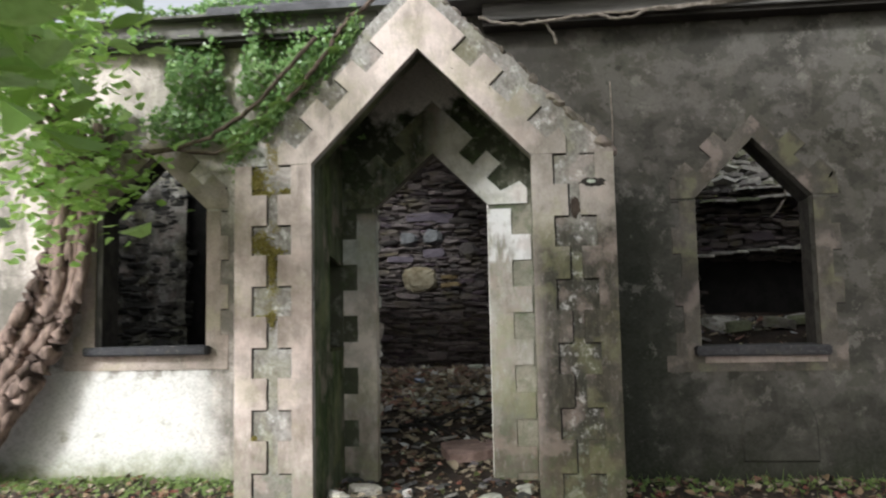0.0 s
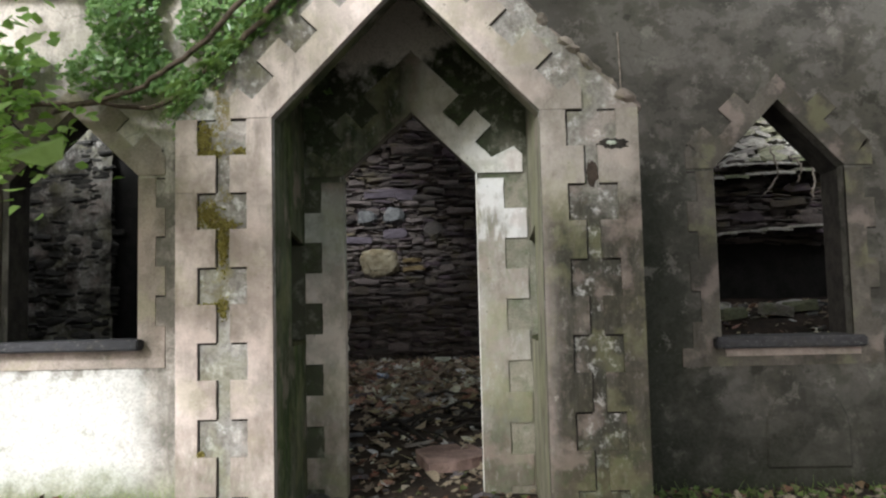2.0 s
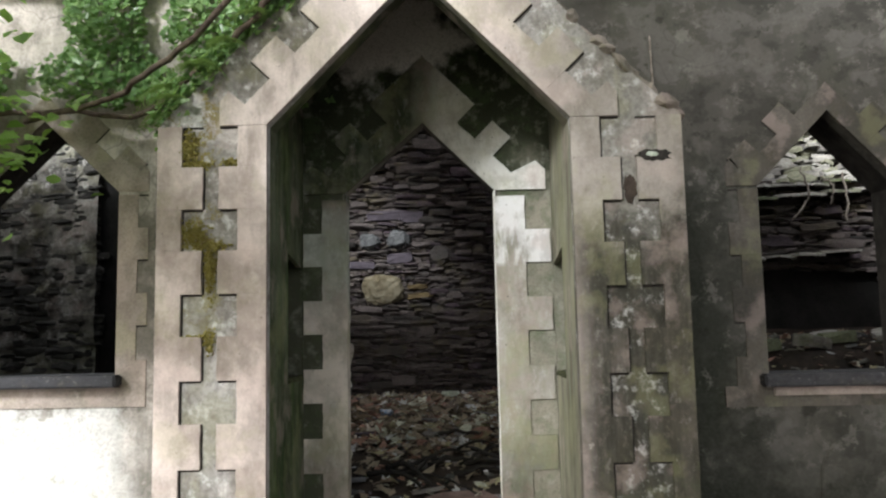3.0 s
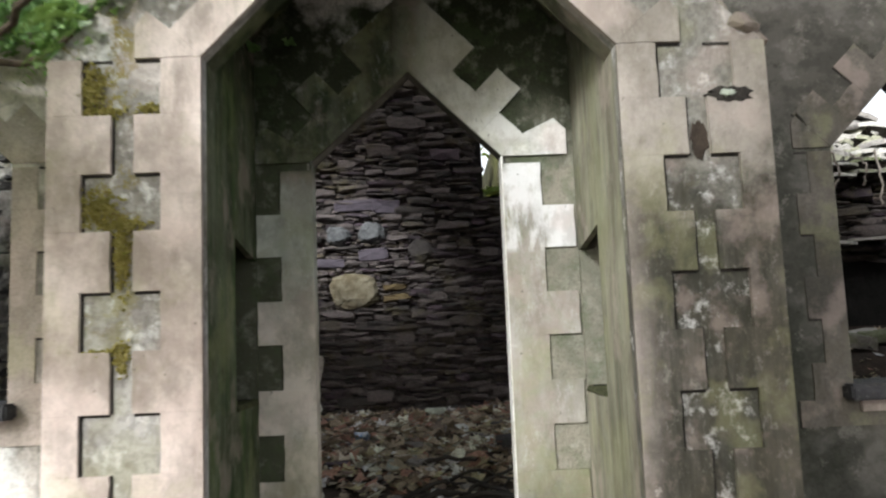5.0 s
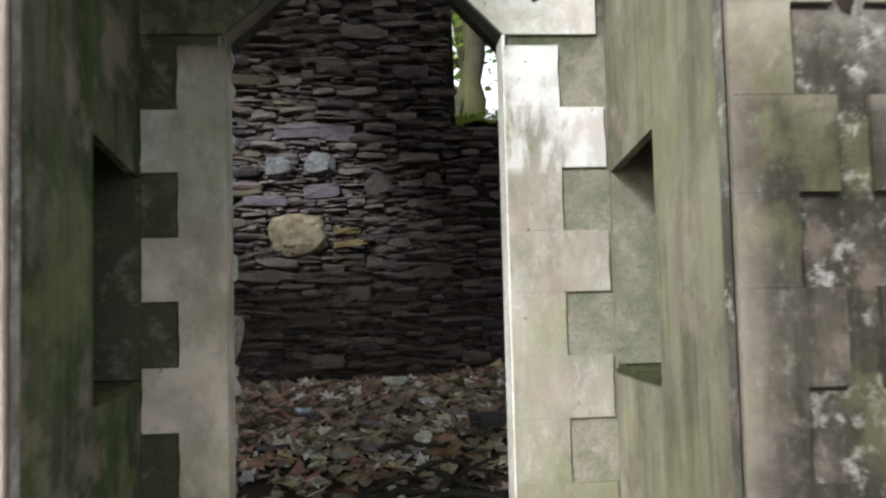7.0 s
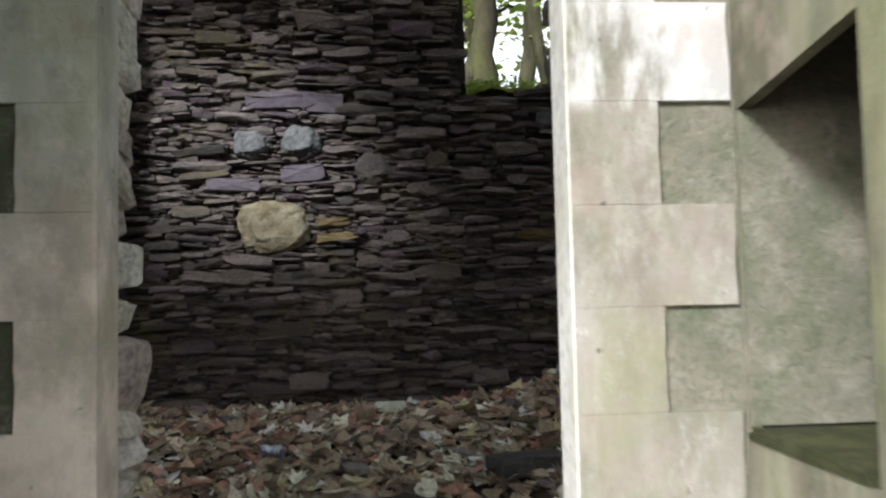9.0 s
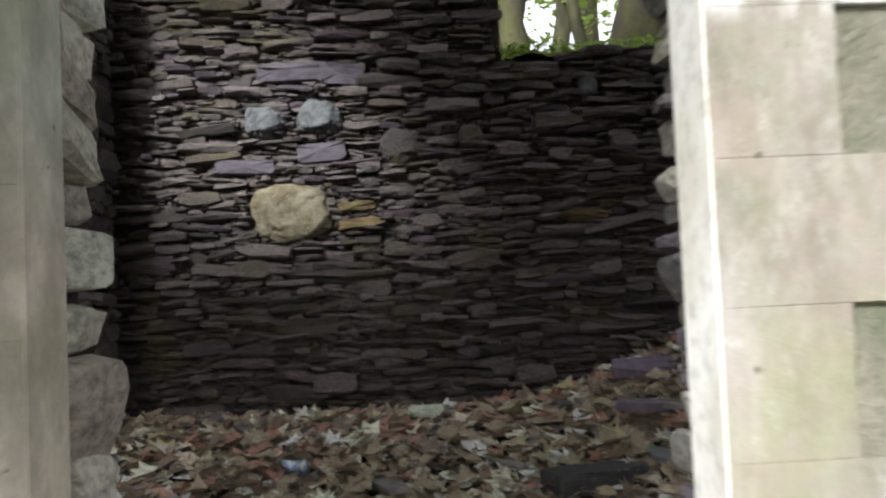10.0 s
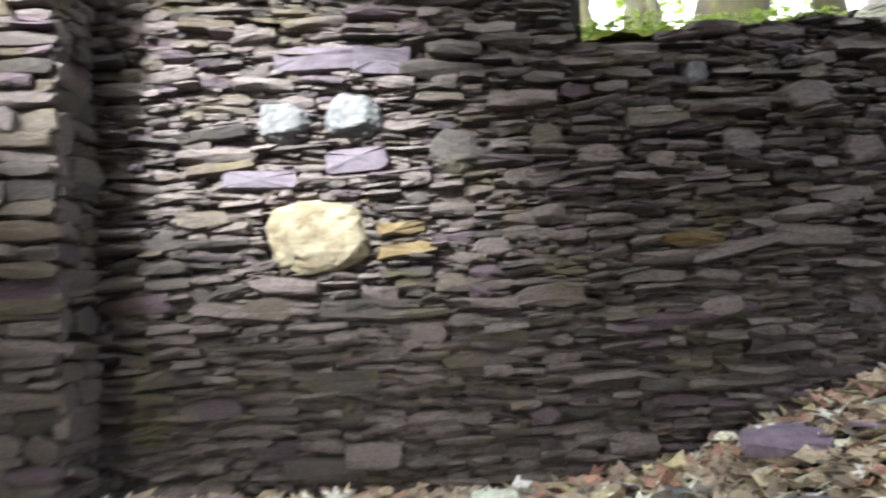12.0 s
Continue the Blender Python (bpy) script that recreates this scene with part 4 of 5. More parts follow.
for _ in range(260):
    x, z, w, h = feature_rng.uniform(-1.55, 4.4), feature_rng.uniform(0.95, 3.6), feature_rng.uniform(0.16, 0.42), feature_rng.uniform(0.055, 0.11)
    if z + h / 2 < wall_top(x) - 0.05 and not (x > 2.6 and z < 2.3) and not any(abs(x - f[1]) < (w + f[3]) / 2 + 0.06 and abs(z - f[2]) < (h + f[4]) / 2 + 0.05 for f in FEATURES) and len(FEATURES) < 58:
        FEATURES.append(("stone", x, z, w, h, feature_rng.uniform(0.08, 0.12), M_STONE))


def boulder(w, d, h, seed):
    """A rough squarish boulder that faces -y, its back at y = 0."""
    bm = bmesh.new()
    bmesh.ops.create_icosphere(bm, subdivisions=4, radius=1)
    for v in bm.verts:
        c = v.co.copy()
        q = Vector([math.copysign(abs(t) ** (0.78 if w > 0.4 else 0.9), t) for t in c])
        q *= 1 + 0.16 * noise.noise(c * 1.6 + Vector((seed * 3.7, 0, 0))) + 0.09 * noise.noise(c * 5 + Vector((0, seed, 0))) + 0.03 * noise.noise(c * 13)
        q.y = max(q.y, -0.86 - 0.05 * noise.noise(c * 4))
        v.co = Vector((q.x * w / 2 * (0.97 - 0.12 * q.z * (seed % 2)), q.y * d, q.z * h / 2 * (0.97 - 0.14 * q.x)))
    return bm


def stands(u, v):
    if v > wall_top(u) or in_hearth(u, v):
        return False
    return not any(abs(u - x) < w / 2 + 0.01 and abs(v - z) < h / 2 - 0.005 for _, x, z, w, h, _, _ in FEATURES)


HEARTH, WEST_DARK = (2.85, 4.75, 0.3, 2.13), (-3.74, -2.80, 0.3, 3.95)      # openings set where the wall is dark and unlit: west, east, foot, head
in_hearth = lambda u, v: HEARTH[0] < u < HEARTH[1] and v < HEARTH[3]
in_west_dark = lambda u, v: WEST_DARK[0] < u < WEST_DARK[1] and v < WEST_DARK[3]
wall_back = tagged(link("wall_back", prism([[(-7, -0.6), (7, -0.6), (7, 3.02), (3.4, 3.02), (2.2, 2.86), (0.62, 2.86), (0.60, 4.40), (-7, 4.40)], [(HEARTH[0], HEARTH[2]), (HEARTH[1], HEARTH[2]), (HEARTH[1], HEARTH[3]), (HEARTH[0], HEARTH[3])],
                                            [(WEST_DARK[0], WEST_DARK[2]), (WEST_DARK[1], WEST_DARK[2]), (WEST_DARK[1], WEST_DARK[3]), (WEST_DARK[0], WEST_DARK[3])]], BACK + 0.07, BACK + 0.5), M_MORTAR),
                   "dark rubble back wall of slate, broken down at one end", "wall", kind="structure")
# Near-black sheets just behind the wall face stand for deep shade
for o in (HEARTH, WEST_DARK):
    part("recess_back", box(o[0] - 0.1, o[1] + 0.1, BACK + 0.10, BACK + 0.16, 0.2, o[3] + 0.1), M_DEEPSHADE, wall_back, "near-black sheet standing for deep shade in a shallow recess")
wall_side = tagged(link("wall_partition", box(-2.78, -2.45, 2.55, BACK + 0.068, -0.4, 2.72), M_MORTAR), "broken stub of a dark rubble cross wall", "wall", kind="structure")
pier = tagged(link("wall_pier", box(-2.445, -1.63, 3.10, BACK + 0.066, -0.4, 4.3), M_MORTAR), "projecting rubble pier of slate beside the back wall", "wall", kind="structure")
wall_end = tagged(link("wall_end", box(5.2, 5.6, 0.475, BACK + 0.068, -0.4, 3.2), M_MORTAR), "broken rubble end wall of slate", "wall", kind="structure")
wall_west = tagged(link("wall_west", box(-6.6, -6.2, 0.475, BACK + 0.068, -0.4, 4.3), M_MORTAR), "rubble gable wall of slate", "wall", kind="structure")

def plaster_skin(x0, x1, z0, z1):
    """Patchy old plaster through which the rubble shows."""
    me = bpy.data.meshes.new("plaster")
    nx, nz = int((x1 - x0) / 0.04), int((z1 - z0) / 0.04)
    at = lambda x, z: BACK + 0.012 + 0.055 * noise.noise((x * 1.7, z * 1.7, 4)) + 0.035 * noise.noise((x * 6, z * 7, 8)) + 0.014 * noise.noise((x * 19, z * 21, 2))
    grid = [(x0 + (x1 - x0) * i / nx, z0 + (z1 - z0) * j / nz) for j in range(nz + 1) for i in range(nx + 1)]
    me.from_pydata([(x, at(x, z), z) for x, z in grid], [], [(j * (nx + 1) + i, j * (nx + 1) + i + 1, (j + 1) * (nx + 1) + i + 1, (j + 1) * (nx + 1) + i) for j in range(nz) for i in range(nx)])
    me.materials.append(M_OLDPLASTER)
    ob = new("plaster", me)
    ob.parent = wall_back
    ob["label"] = "patchy grey plaster over rubble"


M_OLDPLASTER = stucco("old_plaster", (0.40, 0.39, 0.35), (0.10, 0.095, 0.085), (0.58, 0.57, 0.53), (0.08, 0.085, 0.06), 33.0, 30, 1.0, 0.3, 0.52, speck=0.5)
plaster_skin(-6.2, WEST_DARK[0], 0.4, 4.4)

# ---- floor litter ----
litter_rng = random.Random(11)
litter = Soup()


def strew(soup, count, x0, x1, y0, y1, size, rng, kind="round", tilt=0.5, skip=lambda x, y: False):
    for _ in range(count):
        x, y = rng.uniform(x0, x1), rng.uniform(y0, y1)
        if skip(x, y):
            continue
        n = (rng.uniform(-tilt, tilt), rng.uniform(-tilt, tilt) - 0.1, 1)
        s = size * (0.35 + 1.1 * rng.random() ** 1.6)
        soup.leaf((x, y, ground_height(x, y) + rng.uniform(0.005, 0.04)), n, s, rng, kind if rng.random() < 0.45 else "maple")


in_wall = lambda x, y: abs(x) > 0.5 and 0 < y < 0.47 or 0.8 < abs(x) < 1.42 and -1 < y < 0
thin = lambda x, y: in_wall(x, y) or litter_rng.random() > 0.12 + 0.88 * smooth(1.3, 2.3, y)
strew(litter, 13000, -1.65, 2.4, 0.1, 3.42, 0.115, litter_rng, skip=thin)
strew(litter, 500, 2.4, 5.1, 0.5, 3.42, 0.09, litter_rng)
outside = Soup()
strew(outside, 350, -0.8, 0.8, -1.0, 0.4, 0.06, litter_rng, skip=in_wall)
strew(outside, 4200, -5.5, 5.5, -2.2, 0.0, 0.07, litter_rng, skip=lambda x, y: abs(x) < 1.42 and y > -1)
tagged(outside.object("damp_leaves", M_LEAVES_OUT), "damp dark brown leaves before the house", "leaf litter", kind="stuff")
tagged(litter.object("fallen_leaves", M_LEAVES), "brown and cream fallen leaves over the floor", "leaf litter", kind="stuff")
chips = Soup()
chip_rng = random.Random(12)
for _ in range(520):
    x, y = chip_rng.uniform(-1.6, 4.8), chip_rng.uniform(-0.9, 3.4)
    if in_wall(x, y) or (abs(x) > 0.8 and y < 0.5):
        continue
    v, f = STONES[chip_rng.randrange(len(STONES))]
    s = chip_rng.uniform(0.03, 0.12)
    m = Matrix.LocRotScale((x, y, ground_height(x, y) + 0.004), Euler((-1.57 + chip_rng.uniform(-0.4, 0.4), chip_rng.uniform(-0.4, 0.4), chip_rng.uniform(0, 6.3))), (s, s * 0.25, s * chip_rng.uniform(0.5, 1)))
    chips.add([m @ Vector(p) for p in v], f)
tagged(chips.object("slate_rubble", M_CHIPS), "broken chips of slate and stone among the leaves", "rubble", kind="stuff")

# ---- creeper trunk, boughs and ivy ----


def creeper():
    t = tagged(new("tree"), "old tree of twisted bare stems leaning on the wall", "tree")
    t.location = (-4.0, -0.45, 0.05)
    off = Vector(t.location)
    rng = random.Random(21)
    paths = []
    for k in range(15):
        a = k / 14
        j = lambda s: rng.uniform(-s, s)
        paths.append(([(-4.7 + 0.75 * a + j(0.1), -0.36 + j(0.12), -0.05), (-4.15 + 0.5 * a, -0.28 + j(0.1), 0.62 + j(0.1)), (-3.75 + 0.42 * a, -0.22 + j(0.1), 1.25 - 0.05 * a + j(0.1)),
                       (-3.44 + 0.38 * a, -0.22 + j(0.1), 1.85 + j(0.1)), (-3.32 + 0.35 * a, -0.22 + j(0.08), 2.45 + j(0.1)), (-3.3 + 0.5 * a, -0.28 + j(0.08), 3.2)], 0.05 + 0.055 * rng.random() ** 1.5))
    for i, (p, r) in enumerate(paths):
        line = bend(p, 9, 0.02, i)
        part("stem", tube([q - off for q in line], [r * (1.25 - 0.6 * k / len(line)) for k in range(len(line))], 11, lumps=0.13, seed=i), M_BARK, t, smooth=True)
    return t, off


tree, tree_off = creeper()
BOUGHS = [[(-3.1, -0.35, 3.1), (-2.7, -1.4, 3.5), (-2.0, -2.8, 3.3), (-1.25, -4.2, 2.7), (-0.6, -5.3, 2.2)],
          [(-3.2, -0.35, 3.0), (-3.1, -1.3, 3.3), (-2.8, -2.4, 3.0), (-2.2, -3.6, 2.5)],
          [(-3.0, -0.3, 3.1), (-2.8, -0.6, 2.9), (-2.75, -1.0, 2.7), (-2.6, -1.7, 2.35)],
          [(-3.1, -0.35, 3.2), (-2.6, -1.2, 4.1), (-1.9, -2.2, 4.3), (-1.4, -3.2, 4.0)],
          [(-3.1, -0.35, 3.1), (-2.9, -1.2, 3.5), (-2.4, -2.2, 3.35), (-1.8, -2.9, 3.1)],
          [(-3.1, -0.35, 3.1), (-2.9, -2.0, 3.6), (-2.0, -3.8, 3.0), (-1.1, -5.0, 2.5), (-0.7, -5.5, 2.3)]]
leaf_rng = random.Random(31)
for i, b in enumerate(BOUGHS):
    spray = Soup()
    line = bend(b, 8, 0.03, 40 + i)
    bough = part("bough", tube([q - tree_off for q in line], [0.03 * (1.1 - k / len(line)) + 0.004 for k in range(len(line))], 6, seed=i), M_BARK, tree, smooth=True)
    for q in line[5:]:
        for _ in range(32):
            d = Vector((leaf_rng.gauss(0, 0.28), leaf_rng.gauss(0, 0.30), leaf_rng.gauss(-0.05, 0.22)))
            spray.leaf(q - tree_off + d, (leaf_rng.gauss(0, 0.5), leaf_rng.gauss(-0.5, 0.5), 1), leaf_rng.uniform(0.07, 0.13) * (1.3 if q.y < -4.0 else 1.0), leaf_rng)
    spray.object("leaves", M_BRIGHT, bough)["label"] = "bright green drooping leaves"


def ivy():
    p = tagged(new("ivy"), "dark ivy with bare stems over the porch gable and eaves", "ivy")
    p.location = (-1.4, -0.5, 2.7)
    off = Vector(p.location)
    rng = random.Random(51)
    soup = Soup()
    for _ in range(13000):
        if rng.random() < 0.35:           # on the porch's western slope
            s = rng.random() ** 0.8
            x = -1.45 + 1.0 * s
            z = 2.70 + (x + 1.40) + rng.gauss(0.03, 0.07)
            y = -1.0 + rng.random() ** 1.3 * 1.0
            z += 0.10 * noise.noise((x * 5, y * 5, 0))
            n = (-0.7 + rng.gauss(0, 0.4), -0.6 + rng.gauss(0, 0.4), 0.7)
        else:                             # on the wall and eaves
            x, z = rng.uniform(-3.1, -0.6), rng.uniform(2.95, 4.3)
            far_out = abs(x + 1.65) > 0.68
            if noise.noise((x * 2.6, z * 2.6, 5)) < (0.12 if far_out else -0.28) or z < 3.02 + 0.12 * noise.noise((x * 4, 0, 2)):
                continue
            y = -0.04 - 0.28 * rng.random() * (0.6 + noise.noise((x * 3, z * 3, 1)))
            n = (rng.gauss(0, 0.4), -1, 0.5 + rng.gauss(0, 0.4))
        soup.leaf(Vector((x, y, z)) - off, n, rng.uniform(0.03, 0.065), rng, "ivy")
    soup.object("foliage", M_IVY, p)
    for i, pts in enumerate(([(-2.6, -0.12, 2.95), (-2.0, -0.3, 3.02), (-1.6, -0.75, 3.0), (-1.2, -1.0, 3.15), (-0.75, -1.02, 3.6)],
                             [(-3.0, -0.1, 3.0), (-2.3, -0.14, 3.0), (-1.8, -0.2, 2.95), (-1.3, -0.6, 3.1)],
                             [(-1.0, -1.0, 3.1), (-0.7, -1.02, 3.45), (-0.55, -0.98, 3.7), (-0.3, -0.9, 3.95)])):
        line = bend(pts, 7, 0.012, 60 + i)
        part("stem", tube([q - off for q in line], [0.018] * len(line), 6, seed=i), M_VINE, p, smooth=True)


ivy()

# ---- behind the house: bank, trees, heaped slates ----


def bank_tree(x, y, girth, lean, height, seed, label):
    t = tagged(new("tree"), label, "tree")
    z = ground_height(x, y) - 0.1
    t.location = (x, y, z)
    rng = random.Random(seed)
    line = bend([(0, 0, 0), (lean * 0.25, 0.05, height * 0.25), (lean * 0.6, -0.1, height * 0.6), (lean, 0, height)], 5, 0.03, seed)
    part("trunk", tube(line, [girth * (1.5 if k == 0 else 1.15 - 0.75 * k / len(line)) for k in range(len(line))], 10, lumps=0.10, seed=seed), M_MOSSBARK if girth > 0.1 else M_GREYBARK, t, smooth=True)
    for k in range(5):
        leaves = Soup()
        a, s = rng.uniform(0, 6.3), line[rng.randrange(5, len(line))]
        e = s + Vector((math.cos(a) * rng.uniform(0.8, 1.8), math.sin(a) * rng.uniform(0.5, 1.5), rng.uniform(0.3, 1.4)))
        limb = bend([s, s.lerp(e, 0.5) + Vector((0, 0, rng.uniform(-0.15, 0.2))), e], 4, 0.03, seed + k)
        branch = part("limb", tube(limb, [girth * 0.35 * (1.1 - 0.9 * i / len(limb)) for i in range(len(limb))], 7, seed=k), M_MOSSBARK, t, smooth=True)
        for q in limb[2:]:
            for _ in range(45):
                leaves.leaf(q + Vector((rng.gauss(0, 0.55), rng.gauss(0, 0.55), rng.gauss(0.1, 0.4))), (rng.gauss(0, 0.6), rng.gauss(0, 0.6), 1), rng.uniform(0.07, 0.14), rng)
        leaves.object("leaves", M_FARLEAF, branch)
    return t


for x, y, g, lean, h, seed in ((1.00, 5.5, 0.12, 0.10, 5.0, 1), (1.36, 5.8, 0.08, 0.7, 5.5, 2), (1.62, 5.4, 0.055, -0.4, 4.6, 3), (1.85, 5.5, 0.26, 1.6, 5.0, 4), (0.72, 5.9, 0.07, 1.1, 4.4, 11), (1.30, 6.8, 0.10, -0.8, 5.4, 12), (0.35, 7.6, 0.12, 0.3, 6.5, 5),
                               (3.9, 7.5, 0.16, -0.4, 6.5, 6), (4.9, 6.0, 0.14, 0.5, 5.5, 7), (3.1, 11.5, 0.18, 0.2, 7.0, 8), (-1.5, 8.5, 0.16, 0.2, 7.0, 9), (1.0, 12.5, 0.2, 0.3, 7.0, 10)):
    bank_tree(x, y, g, lean, h, 100 + seed, "mossy leaning tree on the bank behind the ruin" if lean > 1 else "slender mossy tree on the bank behind the ruin")
for k, (x, y, w) in enumerate(((-0.6, 10.0, 1.0), (4.6, 10.2, 1.2), (-2.0, 12.0, 1.3), (5.4, 13.0, 1.6))):
    bush, bush_rng = tagged(new("bush"), "loose yellow-green undergrowth on the bank", "bush", "undergrowth on the bank"), random.Random(600 + k)
    bush.location = (x, y, ground_height(x, y))
    soup = Soup()
    for _ in range(420):
        soup.leaf((bush_rng.gauss(0, 0.55) * w, bush_rng.gauss(0, 0.4) * w, abs(bush_rng.gauss(0.7, 0.6)) * w), (bush_rng.gauss(0, 0.6), bush_rng.gauss(0, 0.6), 1), bush_rng.uniform(0.08, 0.17), bush_rng)
    soup.object("leaves", M_FARLEAF, bush)
    for j in range(6):
        a = j * 1.05 + k
        part("stem", tube(bend([(0, 0, -0.1), (0.2 * math.cos(a) * w, 0.2 * math.sin(a) * w, 0.6 * w), (0.5 * math.cos(a) * w, 0.5 * math.sin(a) * w, 1.3 * w)], 3, 0.02, j), [0.03, 0.027, 0.024, 0.02, 0.016, 0.012, 0.008], 6, seed=j), M_MOSSBARK, bush, smooth=True)
heap, heap_rng = Soup(), random.Random(77)
for _ in range(700):
    x = heap_rng.uniform(1.55, 5.0)
    y = heap_rng.uniform(3.62, 5.2)
    v, f = STONES[heap_rng.randrange(len(STONES))]
    w = heap_rng.uniform(0.10, 0.34)
    lift = max(ground_height(x, y), 2.86) + heap_rng.random() * 0.30 * smooth(1.5, 3.2, x)
    m = Matrix.LocRotScale((x, y, lift), Euler((-1.3 + heap_rng.uniform(-0.5, 0.5), heap_rng.uniform(-0.4, 0.4), heap_rng.uniform(0, 6.3))), (w, w * 0.2, w * heap_rng.uniform(0.5, 1)))
    heap.add([m @ Vector(p) for p in v], f)
tagged(heap.object("slate_heap", M_HEAP_FAR), "pale broken slates heaped on the bank and wall top", "slate heap", kind="stuff")
def moss_mat(x0, x1, y0, y1, z):
    me = bpy.data.meshes.new("moss_mat")
    nx, ny = int((x1 - x0) / 0.03), int((y1 - y0) / 0.03)
    verts = []
    for j in range(ny + 1):
        for i in range(nx + 1):
            x, y = x0 + (x1 - x0) * i / nx, y0 + (y1 - y0) * j / ny
            rim = min(1.0, min(i, nx - i, j, ny - j) / 2)
            verts.append((x, y + 0.02 * noise.noise((x * 6, 0, 9)), z - 0.035 * (1 - rim) + 0.035 * noise.noise((x * 7, y * 7, 4)) + 0.015 * noise.noise((x * 25, y * 25, 4))))
    me.from_pydata(verts, [], [(j * (nx + 1) + i, j * (nx + 1) + i + 1, (j + 1) * (nx + 1) + i + 1, (j + 1) * (nx + 1) + i) for j in range(ny) for i in range(nx)])
    me.materials.append(M_MOSS)
    return tagged(new("moss_mat", me), "thick yellow-green moss along the broken wall top", "moss", kind="stuff")


moss_mat(0.64, 1.9, BACK + 0.02, BACK + 0.5, 2.91)
moss = Soup()
moss_rng = random.Random(78)
for _ in range(1600):
    x = moss_rng.uniform(0.60, 1.75) if moss_rng.random() < 0.75 else moss_rng.uniform(1.75, 4.5)
    y = moss_rng.uniform(BACK - 0.02, BACK + 0.45)
    moss.leaf((x, y, 2.915 + 0.04 * moss_rng.random() + 0.03 * noise.noise((x * 4, y * 4, 0))), (moss_rng.gauss(0, 0.6), moss_rng.gauss(-0.3, 0.5), 1), moss_rng.uniform(0.02, 0.045), moss_rng, "ivy")
tagged(moss.object("moss", M_FARLEAF), "yellow-green moss cushions on the broken wall top", "moss", kind="stuff")

# ---- unseen trees before the house, added to shade its front ----


def shade_tree(foot, centre, radii, count, seed, label):
    t = tagged(new("tree"), label, "tree")
    t.location = foot
    off, rng = Vector(foot), random.Random(seed)
    c = Vector(centre)
    line = bend([off - Vector((0, 0, 0.2)), off.lerp(c, 0.3) + Vector((0.2, 0, 0.8)), off.lerp(c, 0.7), c], 5, 0.04, seed)
    part("trunk", tube([q - off for q in line], [0.28 * (1.2 - k / len(line)) for k in range(len(line))], 10, lumps=0.08, seed=seed), M_MOSSBARK, t, smooth=True)
    leaves = Soup()
    clumps = [Vector((rng.gauss(0, 0.5), rng.gauss(0, 0.5), rng.gauss(0, 0.5))) for _ in range(60)]
    for _ in range(count):
        q = clumps[rng.randrange(60)] + Vector((rng.gauss(0, 0.16), rng.gauss(0, 0.16), rng.gauss(0, 0.16)))
        q = Vector((max(-1.15, q.x), q.y, max(-1.25, q.z)))
        leaves.leaf(c - off + Vector((q.x * radii[0], q.y * radii[1], q.z * radii[2])), (rng.gauss(0, 0.6), rng.gauss(0, 0.6), 1), rng.uniform(0.2, 0.4), rng)
    leaves.object("crown", M_BRIGHT, t)


shade_tree((4.2, -9.4, 0), (0.0, -6.3, 6.3), (2.2, 1.5, 1.9), 5200, 201, "unseen broadleaf tree added to shade the east of the front")
shade_tree((-5.5, -10.5, 0), (-1.9, -6.7, 4.8), (0.75, 1.0, 0.9), 1500, 202, "unseen broadleaf tree added to shade the low east pier")
shade_tree((-1.5, -14.0, 0), (-1.0, -13.0, 7.0), (3.5, 2.0, 2.5), 2200, 203, "unseen broadleaf tree added across the forecourt to dim the sky")

# ---- ferns and grasses ----


def fern(x, y, z, face, count, length, seed, label):
    f = tagged(new("fern"), label, "fern", "ferns on the porch")
    f.location = (x, y, z)
    rng, soup = random.Random(seed), Soup()
    for _ in range(count):
        a = face + rng.gauss(0, 0.7)
        d, L = Vector((math.cos(a), math.sin(a), 0)), length * rng.uniform(0.6, 1.1)
        side = Vector((-d.y, d.x, 0))
        for k in range(1, 15):
            s = k / 14
            at = d * (L * s * 0.8) + Vector((0, 0, L * (0.45 * s - 0.95 * s * s)))
            w = 0.22 * L * math.sin(math.pi * (0.12 + 0.86 * s))
            for e in (-1, 1):
                tip = at + side * (e * w) + Vector((0, 0, -0.25 * w)) + d * (0.15 * w)
                soup.add([at, at + d * (L * 0.035), tip], [(0, 1, 2)])
    soup.object("fronds", M_FERN, f)


for i, (x, y, z, a, n, L) in enumerate(((-1.32, -1.0, 2.80, -1.8, 12, 0.26), (-1.18, -1.0, 2.98, -2.0, 12, 0.28), (-1.02, -1.0, 3.10, -1.7, 10, 0.25), (-0.86, -1.0, 3.26, -1.6, 8, 0.22),
                                        (-1.42, -0.7, 2.78, -2.6, 10, 0.3), (-1.25, -0.6, 2.95, -2.4, 10, 0.3), (-0.62, -1.0, 3.5, -1.6, 7, 0.2), (-1.36, -0.85, 2.9, -2.2, 12, 0.26))):
    fern(x, y, z, a, n, L, 300 + i, "pale green fern hanging over the porch shoulder")
fern(2.75, -0.25, 0.14, -1.2, 9, 0.3, 320, "small green fern at the foot of the wall")
fern(-2.9, -0.2, 0.14, -1.8, 9, 0.25, 321, "small green fern at the foot of the wall")
fern(4.0, -0.3, 0.14, -1.5, 9, 0.3, 322, "small green fern at the foot of the wall")
grass, grass_rng = Soup(), random.Random(33)
